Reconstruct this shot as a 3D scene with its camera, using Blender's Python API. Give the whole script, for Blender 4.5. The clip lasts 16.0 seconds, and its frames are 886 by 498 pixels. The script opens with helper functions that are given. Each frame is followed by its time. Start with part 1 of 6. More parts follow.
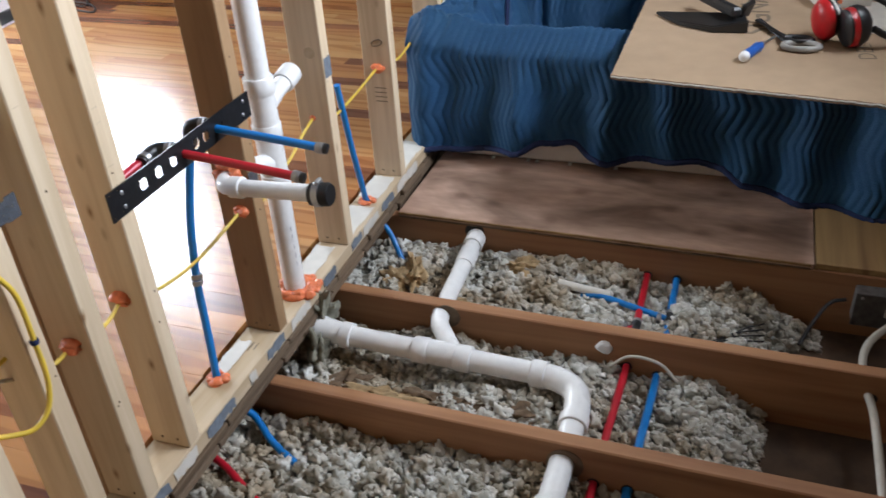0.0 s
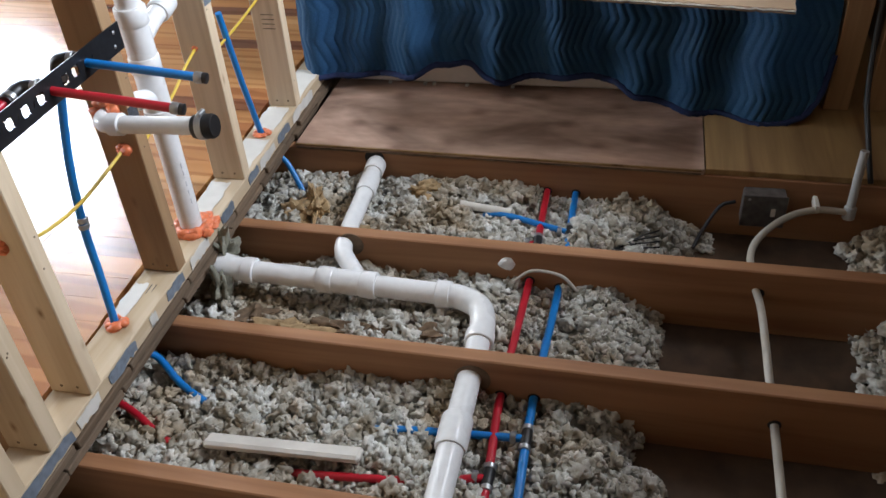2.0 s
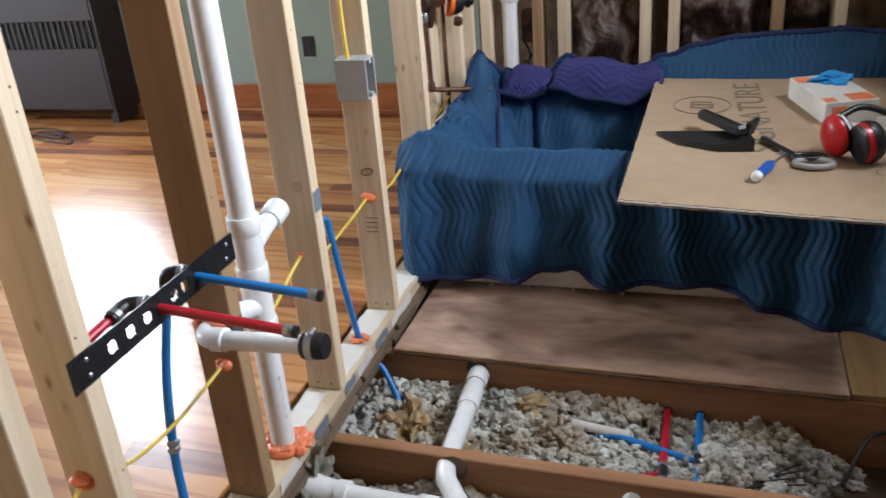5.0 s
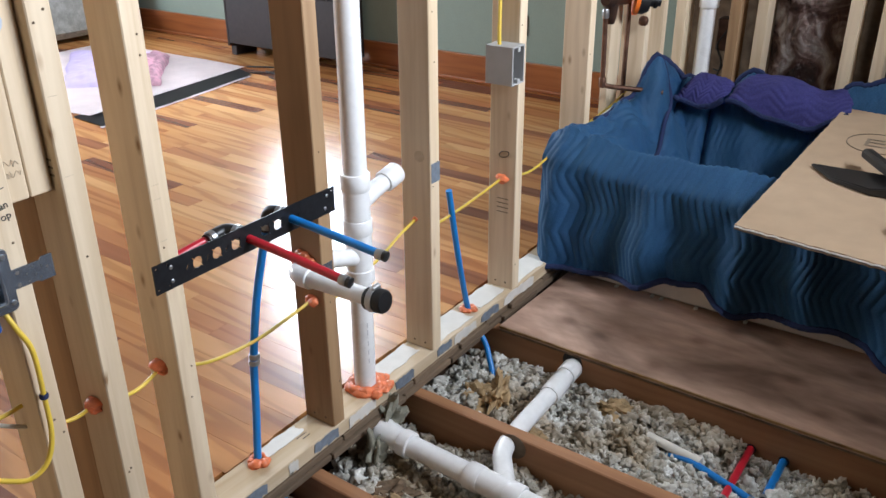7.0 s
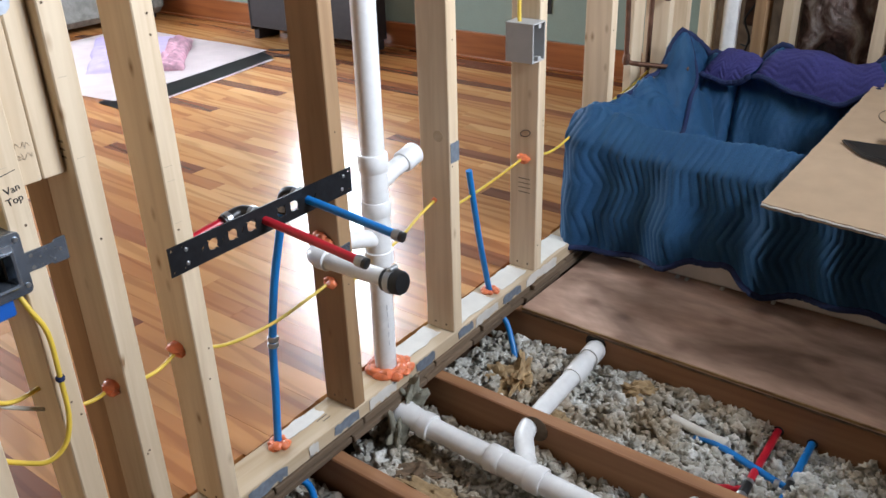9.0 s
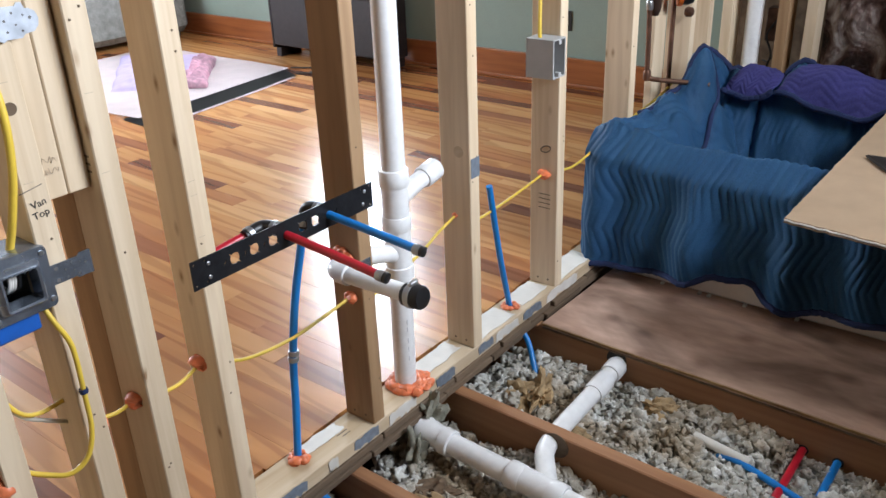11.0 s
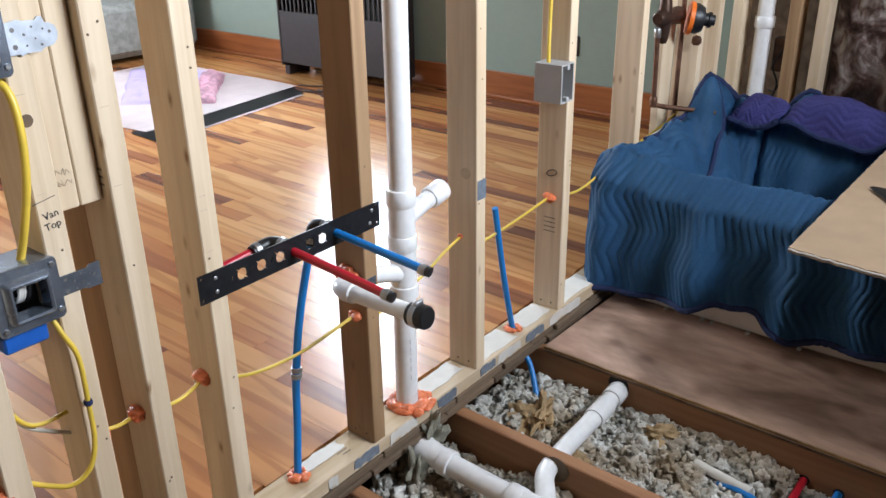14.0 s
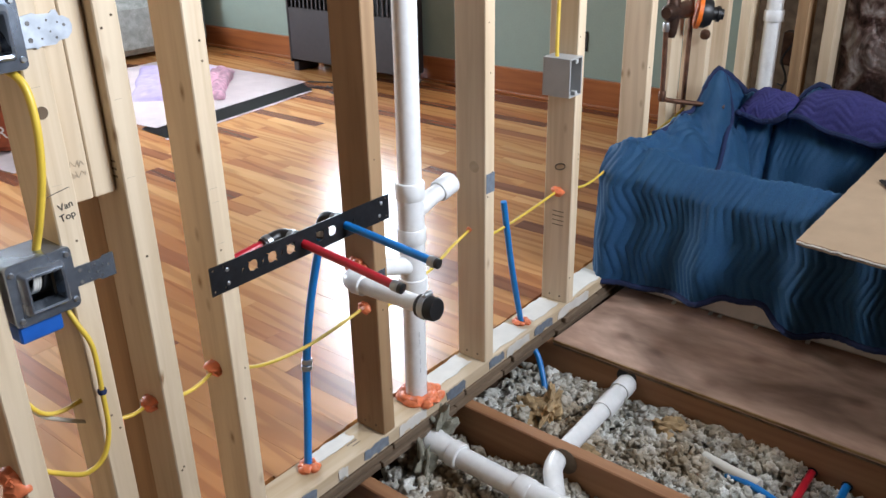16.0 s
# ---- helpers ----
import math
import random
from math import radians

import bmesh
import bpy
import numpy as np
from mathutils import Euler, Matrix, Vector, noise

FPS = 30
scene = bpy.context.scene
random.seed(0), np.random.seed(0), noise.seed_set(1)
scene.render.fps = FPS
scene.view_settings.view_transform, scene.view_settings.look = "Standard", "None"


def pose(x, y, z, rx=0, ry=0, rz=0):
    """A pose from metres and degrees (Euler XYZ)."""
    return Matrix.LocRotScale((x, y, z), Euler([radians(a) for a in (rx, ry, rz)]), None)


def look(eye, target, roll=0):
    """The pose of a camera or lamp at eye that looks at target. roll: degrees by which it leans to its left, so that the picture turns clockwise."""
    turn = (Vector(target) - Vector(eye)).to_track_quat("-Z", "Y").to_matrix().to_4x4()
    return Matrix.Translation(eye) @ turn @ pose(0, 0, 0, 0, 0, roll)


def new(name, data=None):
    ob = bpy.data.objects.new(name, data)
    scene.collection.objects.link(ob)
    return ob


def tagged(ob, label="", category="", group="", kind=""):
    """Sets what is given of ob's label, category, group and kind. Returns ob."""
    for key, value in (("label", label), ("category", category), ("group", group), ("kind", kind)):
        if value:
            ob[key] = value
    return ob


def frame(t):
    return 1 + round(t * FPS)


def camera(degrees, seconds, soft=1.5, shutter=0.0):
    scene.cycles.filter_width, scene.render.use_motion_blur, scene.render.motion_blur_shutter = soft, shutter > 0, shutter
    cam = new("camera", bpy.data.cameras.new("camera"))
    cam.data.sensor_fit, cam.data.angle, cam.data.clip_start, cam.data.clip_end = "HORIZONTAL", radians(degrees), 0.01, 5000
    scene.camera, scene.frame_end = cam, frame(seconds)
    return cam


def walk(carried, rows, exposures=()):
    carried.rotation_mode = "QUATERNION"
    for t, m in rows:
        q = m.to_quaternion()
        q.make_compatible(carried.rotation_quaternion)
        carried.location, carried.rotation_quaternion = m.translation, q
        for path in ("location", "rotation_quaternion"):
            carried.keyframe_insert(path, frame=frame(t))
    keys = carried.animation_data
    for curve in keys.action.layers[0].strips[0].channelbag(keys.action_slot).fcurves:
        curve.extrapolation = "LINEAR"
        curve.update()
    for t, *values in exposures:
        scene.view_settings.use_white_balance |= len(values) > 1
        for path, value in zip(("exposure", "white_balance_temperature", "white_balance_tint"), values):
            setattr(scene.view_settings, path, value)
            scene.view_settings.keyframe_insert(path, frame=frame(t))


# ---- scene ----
cam = camera(55.7, 16.0, shutter=0.5)
PATH = [
    (0, (0.926, 0.195, 1.277), (0.337, 1.784, 0.214), -3.9),
    (0.5, (0.939, 0.197, 1.268), (0.438, 1.798, 0.178), -2.8),
    (1, (0.947, 0.202, 1.263), (0.496, 1.783, 0.124), -3.6),
    (1.5, (0.961, 0.199, 1.255), (0.571, 1.768, 0.077), -3.5),
    (2, (0.968, 0.201, 1.258), (0.583, 1.748, 0.05), -4.1),
    (2.5, (0.964, 0.202, 1.251), (0.561, 1.734, 0.03), -4.5),
    (3, (0.949, 0.197, 1.259), (0.493, 1.823, 0.187), -2.1),
    (3.5, (0.951, 0.194, 1.257), (0.457, 1.825, 0.211), -2.6),
    (4, (0.965, 0.199, 1.263), (0.415, 1.866, 0.304), -1.5),
    (4.5, (0.899, 0.272, 1.263), (0.366, 1.98, 0.37), -3.5),
    (5, (0.821, 0.353, 1.252), (0.254, 2.082, 0.42), -4.7),
    (5.2, (0.880, 0.350, 1.275), (0.205, 2.027, 0.442), -4.0),
    (7.3, (1.120, 0.395, 1.290), (0.087, 1.873, 0.429), -0.5),
    (7.5, (1.112, 0.397, 1.285), (0.101, 1.884, 0.409), -0.3),
    (8, (1.117, 0.412, 1.28), (0.118, 1.894, 0.381), -1.2),
    (8.5, (1.122, 0.416, 1.277), (0.078, 1.861, 0.371), -1.3),
    (11, (1.124, 0.413, 1.272), (0.001, 1.83, 0.417), -2.3),
    (11.5, (1.127, 0.408, 1.281), (-0.014, 1.813, 0.432), -1.9),
    (12, (1.125, 0.397, 1.279), (-0.054, 1.796, 0.473), -1.1),
    (12.5, (1.125, 0.393, 1.282), (-0.066, 1.784, 0.479), -1.4),
    (13, (1.121, 0.398, 1.275), (-0.03, 1.82, 0.467), -1.1),
    (13.5, (1.122, 0.4, 1.276), (-0.036, 1.817, 0.469), -1.2),
    (14, (1.121, 0.402, 1.276), (-0.016, 1.834, 0.465), -0.9),
    (14.5, (1.124, 0.4, 1.277), (-0.023, 1.822, 0.463), -0.9),
    (15, (1.123, 0.394, 1.276), (-0.03, 1.821, 0.479), -1.0),
    (15.5, (1.126, 0.392, 1.273), (-0.034, 1.806, 0.464), -1.4),
    (16, (1.129, 0.39, 1.272), (-0.022, 1.807, 0.455), -1.2),
]
walk(cam, [(t, look(eye, target, roll)) for t, eye, target, roll in PATH])

# ---- world and light ----
world = bpy.data.worlds.new("world")
scene.world = world
world.use_nodes = True
sky = world.node_tree.nodes.new("ShaderNodeTexSky")
sky.sky_type, sky.sun_disc = "NISHITA", False
sky.sun_elevation, sky.sun_rotation = radians(38), radians(200)
world.node_tree.links.new(sky.outputs[0], world.node_tree.nodes["Background"].inputs[0])
world.node_tree.nodes["Background"].inputs[1].default_value = 0.12


def window_light(name, m, w, h, watts, colour):
    lamp = bpy.data.lights.new(name, "AREA")
    lamp.shape, lamp.size, lamp.size_y, lamp.energy, lamp.color = "RECTANGLE", w, h, watts, colour
    ob = new(name, lamp)
    ob.matrix_world = m
    return ob


# sky light in the opening of the window over the radiator, and in the bathroom's high window
window_light("daylight_front_room", look((-3.0, 4.66, 1.62), (-3.0, 3.0, 1.36)), 0.86, 1.54, 165, (0.82, 0.90, 1.0))
window_light("daylight_bathroom", look((2.27, 2.28, 2.02), (0.0, 1.45, 0.50)), 1.10, 0.74, 170, (0.80, 0.875, 1.0))
# added fill lamp, out of view, brightening the floor and studs at the left
window_light("daylight_side_room", look((-5.52, 1.85, 1.6), (-1.0, 1.8, 0.5)), 1.35, 1.25, 215, (0.80, 0.89, 1.0))

# ---- materials ----


def nodes_of(name, rough=0.6, metal=0.0):
    m = bpy.data.materials.new(name)
    m.use_nodes = True
    b = m.node_tree.nodes["Principled BSDF"]
    b.inputs["Roughness"].default_value, b.inputs["Metallic"].default_value = rough, metal
    return m, m.node_tree, b


def ramp(t, stops):
    r = t.nodes.new("ShaderNodeValToRGB")
    while len(r.color_ramp.elements) < len(stops):
        r.color_ramp.elements.new(0.5)
    for e, (p, c) in zip(r.color_ramp.elements, stops):
        e.position, e.color = p, (*c, 1)
    return r


def tex(t, kind, scale, stretch=(1, 1, 1), **inputs):
    co, mp, n = t.nodes.new("ShaderNodeTexCoord"), t.nodes.new("ShaderNodeMapping"), t.nodes.new(kind)
    mp.inputs["Scale"].default_value = stretch
    t.links.new(co.outputs["Object"], mp.inputs[0])
    t.links.new(mp.outputs[0], n.inputs["Vector"])
    n.inputs["Scale"].default_value = scale
    for k, v in inputs.items():
        n.inputs[k].default_value = v
    n["map"] = mp.name
    return n


def jitter(t, n, amount=20.0):
    """Shift a texture by each object's random number."""
    info, mul, mp = t.nodes.new("ShaderNodeObjectInfo"), t.nodes.new("ShaderNodeMath"), t.nodes[n["map"]]
    mul.operation, mul.inputs[1].default_value = "MULTIPLY", amount
    comb = t.nodes.new("ShaderNodeCombineXYZ")
    t.links.new(info.outputs["Random"], mul.inputs[0])
    for i in range(3):
        t.links.new(mul.outputs[0], comb.inputs[i])
    t.links.new(comb.outputs[0], mp.inputs["Location"])


def mix(t, kind, fac, a, b):
    n = t.nodes.new("ShaderNodeMix")
    n.data_type, n.blend_type = "RGBA", kind
    for sock, v in ((n.inputs[0], fac), (n.inputs[6], a), (n.inputs[7], b)):
        if isinstance(v, (int, float)):
            sock.default_value = v
        elif isinstance(v, tuple):
            sock.default_value = (*v, 1)
        else:
            t.links.new(v, sock)
    return n.outputs[2]


def bump(t, b, height, strength, distance=0.002):
    n = t.nodes.new("ShaderNodeBump")
    n.inputs["Strength"].default_value, n.inputs["Distance"].default_value = strength, distance
    t.links.new(height, n.inputs["Height"])
    t.links.new(n.outputs[0], b.inputs["Normal"])


def wood(name, light, dark, along, rough=0.65, grain=34.0, knots=0.0, vary=0.25, coat=0.0):
    """Sawn wood with grain along an axis, two scales of tone, knots and a tone of its own for each piece."""
    m, t, b = nodes_of(name, rough)
    st = [1.0, 1.0, 1.0]
    st["xyz".index(along)] = 0.06
    g = tex(t, "ShaderNodeTexNoise", grain, st, Detail=6.0, Distortion=0.6)
    big = tex(t, "ShaderNodeTexNoise", 5.0, [0.3 if v < 1 else 1 for v in st], Detail=2.0)
    jitter(t, g), jitter(t, big)
    base = ramp(t, [(0.30, dark), (0.62, light)])
    t.links.new(g.outputs[0], base.inputs[0])
    tone = ramp(t, [(0.3, (0.78, 0.74, 0.68)), (0.7, (1.0, 1.0, 1.0))])
    t.links.new(big.outputs[0], tone.inputs[0])
    col = mix(t, "MULTIPLY", 0.8, base.outputs[0], tone.outputs[0])
    if knots:
        k = tex(t, "ShaderNodeTexVoronoi", knots, [0.45 if v < 1 else 1 for v in st], Randomness=1.0)
        jitter(t, k, 7.0)
        kr = ramp(t, [(0.05, (0.95, 0.95, 0.95)), (0.10, (0.5, 0.5, 0.5)), (0.20, (0, 0, 0))])
        t.links.new(k.outputs["Distance"], kr.inputs[0])
        few = ramp(t, [(0.60, (0, 0, 0)), (0.72, (1, 1, 1))])
        t.links.new(k.outputs["Color"], few.inputs[0])
        here = mix(t, "MULTIPLY", 1.0, kr.outputs[0], few.outputs[0])
        col = mix(t, "MIX", here, col, (dark[0] * 0.46, dark[1] * 0.34, dark[2] * 0.24))
    info = t.nodes.new("ShaderNodeObjectInfo")
    hv = t.nodes.new("ShaderNodeHueSaturation")
    mr = t.nodes.new("ShaderNodeMapRange")
    mr.inputs[3].default_value, mr.inputs[4].default_value = 1 - vary, 1 + vary * 0.5
    t.links.new(info.outputs["Random"], mr.inputs[0])
    t.links.new(mr.outputs[0], hv.inputs["Value"])
    t.links.new(col, hv.inputs["Color"])
    t.links.new(hv.outputs[0], b.inputs["Base Color"])
    bump(t, b, g.outputs[0], 0.35, 0.0015)
    b.inputs["Coat Weight"].default_value = coat
    b.inputs["Coat Roughness"].default_value = 0.12
    return m


def plain(name, colour, rough=0.5, metal=0.0, scale=30.0, spread=0.12, relief=0.1, emit=0.0):
    """A surface of one colour with cloudy wear at two scales and a little relief."""
    m, t, b = nodes_of(name, rough, metal)
    n, n2 = tex(t, "ShaderNodeTexNoise", scale, Detail=5.0), tex(t, "ShaderNodeTexNoise", scale * 0.13, Detail=3.0)
    lo, hi = tuple(max(v * (1 - spread), 0) for v in colour), tuple(min(v * (1 + spread), 1) for v in colour)
    r, r2 = ramp(t, [(0.3, lo), (0.7, hi)]), ramp(t, [(0.35, (1 - spread,) * 3), (0.65, (1, 1, 1))])
    t.links.new(n.outputs[0], r.inputs[0])
    t.links.new(n2.outputs[0], r2.inputs[0])
    t.links.new(mix(t, "MULTIPLY", 1.0, r.outputs[0], r2.outputs[0]), b.inputs["Base Color"])
    rr = t.nodes.new("ShaderNodeMapRange")
    rr.inputs[3].default_value, rr.inputs[4].default_value = max(rough - 0.08, 0.02), min(rough + 0.1, 1)
    t.links.new(n2.outputs[0], rr.inputs[0])
    t.links.new(rr.outputs[0], b.inputs["Roughness"])
    if relief:
        bump(t, b, n.outputs[0], relief)
    return m


STUD = wood("pine_stud", (0.77, 0.63, 0.45), (0.62, 0.475, 0.315), "z", knots=23.0, vary=0.12)
STUD_OLD = wood("old_pine_stud", (0.42, 0.265, 0.14), (0.31, 0.185, 0.092), "z", knots=21.0, vary=0.1)
PLATE = wood("pine_plate", (0.66, 0.53, 0.37), (0.52, 0.38, 0.22), "y", grain=26.0, vary=0.05)
JOIST = wood("old_fir_joist", (0.40, 0.20, 0.095), (0.27, 0.122, 0.056), "x", rough=0.7, grain=22.0, knots=2.2, vary=0.1)
NEWPLY = wood("yellow_plywood", (0.36, 0.225, 0.09), (0.17, 0.085, 0.03), "y", grain=15.0, vary=0.02)
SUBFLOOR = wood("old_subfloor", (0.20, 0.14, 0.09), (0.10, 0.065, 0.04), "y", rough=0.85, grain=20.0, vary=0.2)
BASEBOARD = wood("orange_baseboard", (0.40, 0.135, 0.045), (0.27, 0.080, 0.028), "x", rough=0.3, vary=0.02, coat=0.4)
# colour of the unseen walls, kept dark to cut bounced light
BARE = wood("bare_old_boards", (0.13, 0.08, 0.045), (0.085, 0.05, 0.028), "z", rough=0.8, grain=16.0, vary=0.02)
# unseen ceiling's grey, lowered to weaken the light bounced from above
CEIL = plain("dull_ceiling", (0.20, 0.19, 0.18), 0.9, scale=40, spread=0.05)
LATH = plain("dusty_board", (0.10, 0.060, 0.036), 0.9, scale=14, spread=0.35, relief=0.5)
PVC = plain("white_pvc", (0.80, 0.80, 0.79), 0.28, scale=60, spread=0.04, relief=0.02)
PVC_DARK = plain("grey_print", (0.52, 0.52, 0.54), 0.5)
BLUE_PEX = plain("blue_pex", (0.006, 0.19, 0.56), 0.32, spread=0.08, relief=0.02)
RED_PEX = plain("red_pex", (0.50, 0.012, 0.028), 0.32, spread=0.08, relief=0.02)
CRIMP = plain("steel_crimp", (0.45, 0.46, 0.47), 0.35, 0.9)
BLACKP = plain("black_plastic", (0.012, 0.012, 0.013), 0.42, spread=0.2)
STRIP = plain("black_bracket", (0.016, 0.017, 0.02), 0.38, 0.3, scale=90, spread=0.3)
FOAM = plain("orange_foam", (0.82, 0.22, 0.09), 0.4, scale=70, spread=0.2, relief=0.6)
CABLE = plain("yellow_cable", (0.72, 0.50, 0.06), 0.4, spread=0.1, relief=0.05)
WHITE_CABLE = plain("white_cable", (0.50, 0.465, 0.40), 0.45, spread=0.1)
GREY_CABLE = plain("grey_cable", (0.33, 0.32, 0.30), 0.5)
GALV = plain("galvanised_steel", (0.30, 0.345, 0.41), 0.25, 0.8, scale=45, spread=0.22, relief=0.15)
ZINC = plain("bright_zinc", (0.52, 0.56, 0.61), 0.42, 0.8, scale=45, spread=0.2, relief=0.2)
OLDSTEEL = plain("dull_old_steel", (0.20, 0.19, 0.18), 0.55, 0.8, scale=40, spread=0.3)
GREYBOX = plain("grey_pvc_box", (0.42, 0.42, 0.41), 0.45, spread=0.05)
BLUEBOX = plain("blue_plastic_box", (0.01, 0.10, 0.42), 0.4)
COPPER = plain("old_copper", (0.20, 0.105, 0.07), 0.45, 0.75, scale=50, spread=0.3)
BRASS = plain("aged_bronze_valve", (0.10, 0.058, 0.042), 0.4, 0.7, spread=0.3)
ORANGE = plain("orange_ring", (0.85, 0.18, 0.02), 0.4)
GREEN = plain("sage_wall_paint", (0.27, 0.34, 0.29), 0.75, scale=120, spread=0.04, relief=0.15)
WHITE = plain("white_wall", (0.72, 0.71, 0.68), 0.8, scale=90, spread=0.04)
# dark brown, lowered further to put the radiator's backlit shade into the colour
DARKMETAL = plain("dark_radiator", (0.024, 0.016, 0.016), 0.55, 0.0, spread=0.2)
TUB = plain("cream_tub", (0.78, 0.74, 0.68), 0.25, spread=0.03, relief=0.0)
CARD = plain("cardboard", (0.385, 0.27, 0.17), 0.85, scale=18, spread=0.06, relief=0.08)
DUSTCARD = plain("dusty_carton", (0.17, 0.115, 0.075), 0.9, scale=18, spread=0.15)
PAPER = plain("pale_floor_paper", (0.76, 0.67, 0.67), 0.7, scale=10, spread=0.06)
LILAC = plain("lilac_plastic", (0.70, 0.60, 0.84), 0.35, scale=10, spread=0.06)
REDPAPER = plain("rust_paper_bag", (0.30, 0.07, 0.025), 0.7, spread=0.15)
GREYTAPE = plain("grey_paint", (0.17, 0.20, 0.24), 0.7, scale=60, spread=0.2)
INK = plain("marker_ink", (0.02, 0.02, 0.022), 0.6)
PENCIL = plain("faint_pencil", (0.46, 0.37, 0.27), 0.8)
PINK = plain("pink_net", (0.78, 0.46, 0.56), 0.6, spread=0.3, relief=0.5)
INK_GREY = plain("printed_ink", (0.20, 0.15, 0.10), 0.8)
NAVY = plain("navy_binding", (0.012, 0.024, 0.085), 0.9, scale=120, spread=0.2, relief=0.4)
PURPLE = plain("purple_quilt", (0.088, 0.086, 0.31), 0.92, scale=150, spread=0.15, relief=0.4)
GLOVE = plain("blue_glove", (0.02, 0.28, 0.62), 0.5)
EARRED = plain("red_shell", (0.55, 0.015, 0.02), 0.3)
LINT = plain("wool_scrap", (0.42, 0.29, 0.15), 0.95, scale=60, spread=0.25, relief=0.8)
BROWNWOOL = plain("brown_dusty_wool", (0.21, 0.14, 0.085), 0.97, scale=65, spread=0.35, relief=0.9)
MOSS = plain("grey_green_wool", (0.27, 0.26, 0.20), 0.95, scale=70, spread=0.3, relief=0.8)
KNOTBOARD = plain("white_board", (0.66, 0.63, 0.57), 0.6, spread=0.06)


def blanket_cloth():
    m, t, b = nodes_of("blue_quilted_cloth", 0.62)
    n, n2 = tex(t, "ShaderNodeTexNoise", 420.0, Detail=3.0), tex(t, "ShaderNodeTexNoise", 5.0, Detail=4.0)
    r = ramp(t, [(0.3, (0.034, 0.112, 0.228)), (0.7, (0.066, 0.190, 0.365))])
    t.links.new(n.outputs[0], r.inputs[0])
    r2 = ramp(t, [(0.35, (0.72, 0.78, 0.84)), (0.65, (1, 1, 1))])
    t.links.new(n2.outputs[0], r2.inputs[0])
    t.links.new(mix(t, "MULTIPLY", 1.0, r.outputs[0], r2.outputs[0]), b.inputs["Base Color"])
    b.inputs["Specular IOR Level"].default_value = 0.25
    b.inputs["Sheen Weight"].default_value = 0.4
    b.inputs["Sheen Roughness"].default_value = 0.4
    b.inputs["Sheen Tint"].default_value = (0.35, 0.62, 0.9, 1)
    bump(t, b, n.outputs[0], 0.3, 0.0006)
    return m


def insulation_wool():
    m, t, b = nodes_of("grey_loose_wool", 0.97)
    n = tex(t, "ShaderNodeTexNoise", 60.0, Detail=5.0)
    g = t.nodes.new("ShaderNodeNewGeometry")
    r = ramp(t, [(0.0, (0.44, 0.41, 0.345)), (0.5, (0.65, 0.64, 0.59)), (1.0, (0.82, 0.815, 0.78))])
    t.links.new(g.outputs["Random Per Island"], r.inputs[0])
    dirt = tex(t, "ShaderNodeTexNoise", 5.5, Detail=4.0)
    r3 = ramp(t, [(0.46, (1, 1, 1)), (0.62, (0.72, 0.60, 0.47))])
    t.links.new(dirt.outputs[0], r3.inputs[0])
    r2 = ramp(t, [(0.3, (0.6, 0.58, 0.53)), (0.7, (1, 1, 1))])
    t.links.new(n.outputs[0], r2.inputs[0])
    col = mix(t, "MULTIPLY", 1.0, r.outputs[0], r2.outputs[0])
    t.links.new(mix(t, "MULTIPLY", 1.0, col, r3.outputs[0]), b.inputs["Base Color"])
    bump(t, b, n.outputs[0], 0.9, 0.004)
    return m


def foil_plastic():
    m, t, b = nodes_of("crinkled_dark_plastic", 0.14)
    n = tex(t, "ShaderNodeTexNoise", 22.0, (1, 1, 0.6), Detail=6.0, Distortion=2.0)
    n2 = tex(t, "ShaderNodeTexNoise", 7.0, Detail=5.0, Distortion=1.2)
    # the ramp's pale stops paint glints on the crinkles into the colour
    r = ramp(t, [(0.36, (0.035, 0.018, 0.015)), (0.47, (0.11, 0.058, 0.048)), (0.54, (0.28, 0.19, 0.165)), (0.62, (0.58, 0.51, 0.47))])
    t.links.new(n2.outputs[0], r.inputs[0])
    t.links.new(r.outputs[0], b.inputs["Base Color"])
    bump(t, b, n.outputs[0], 1.0, 0.02)
    return m


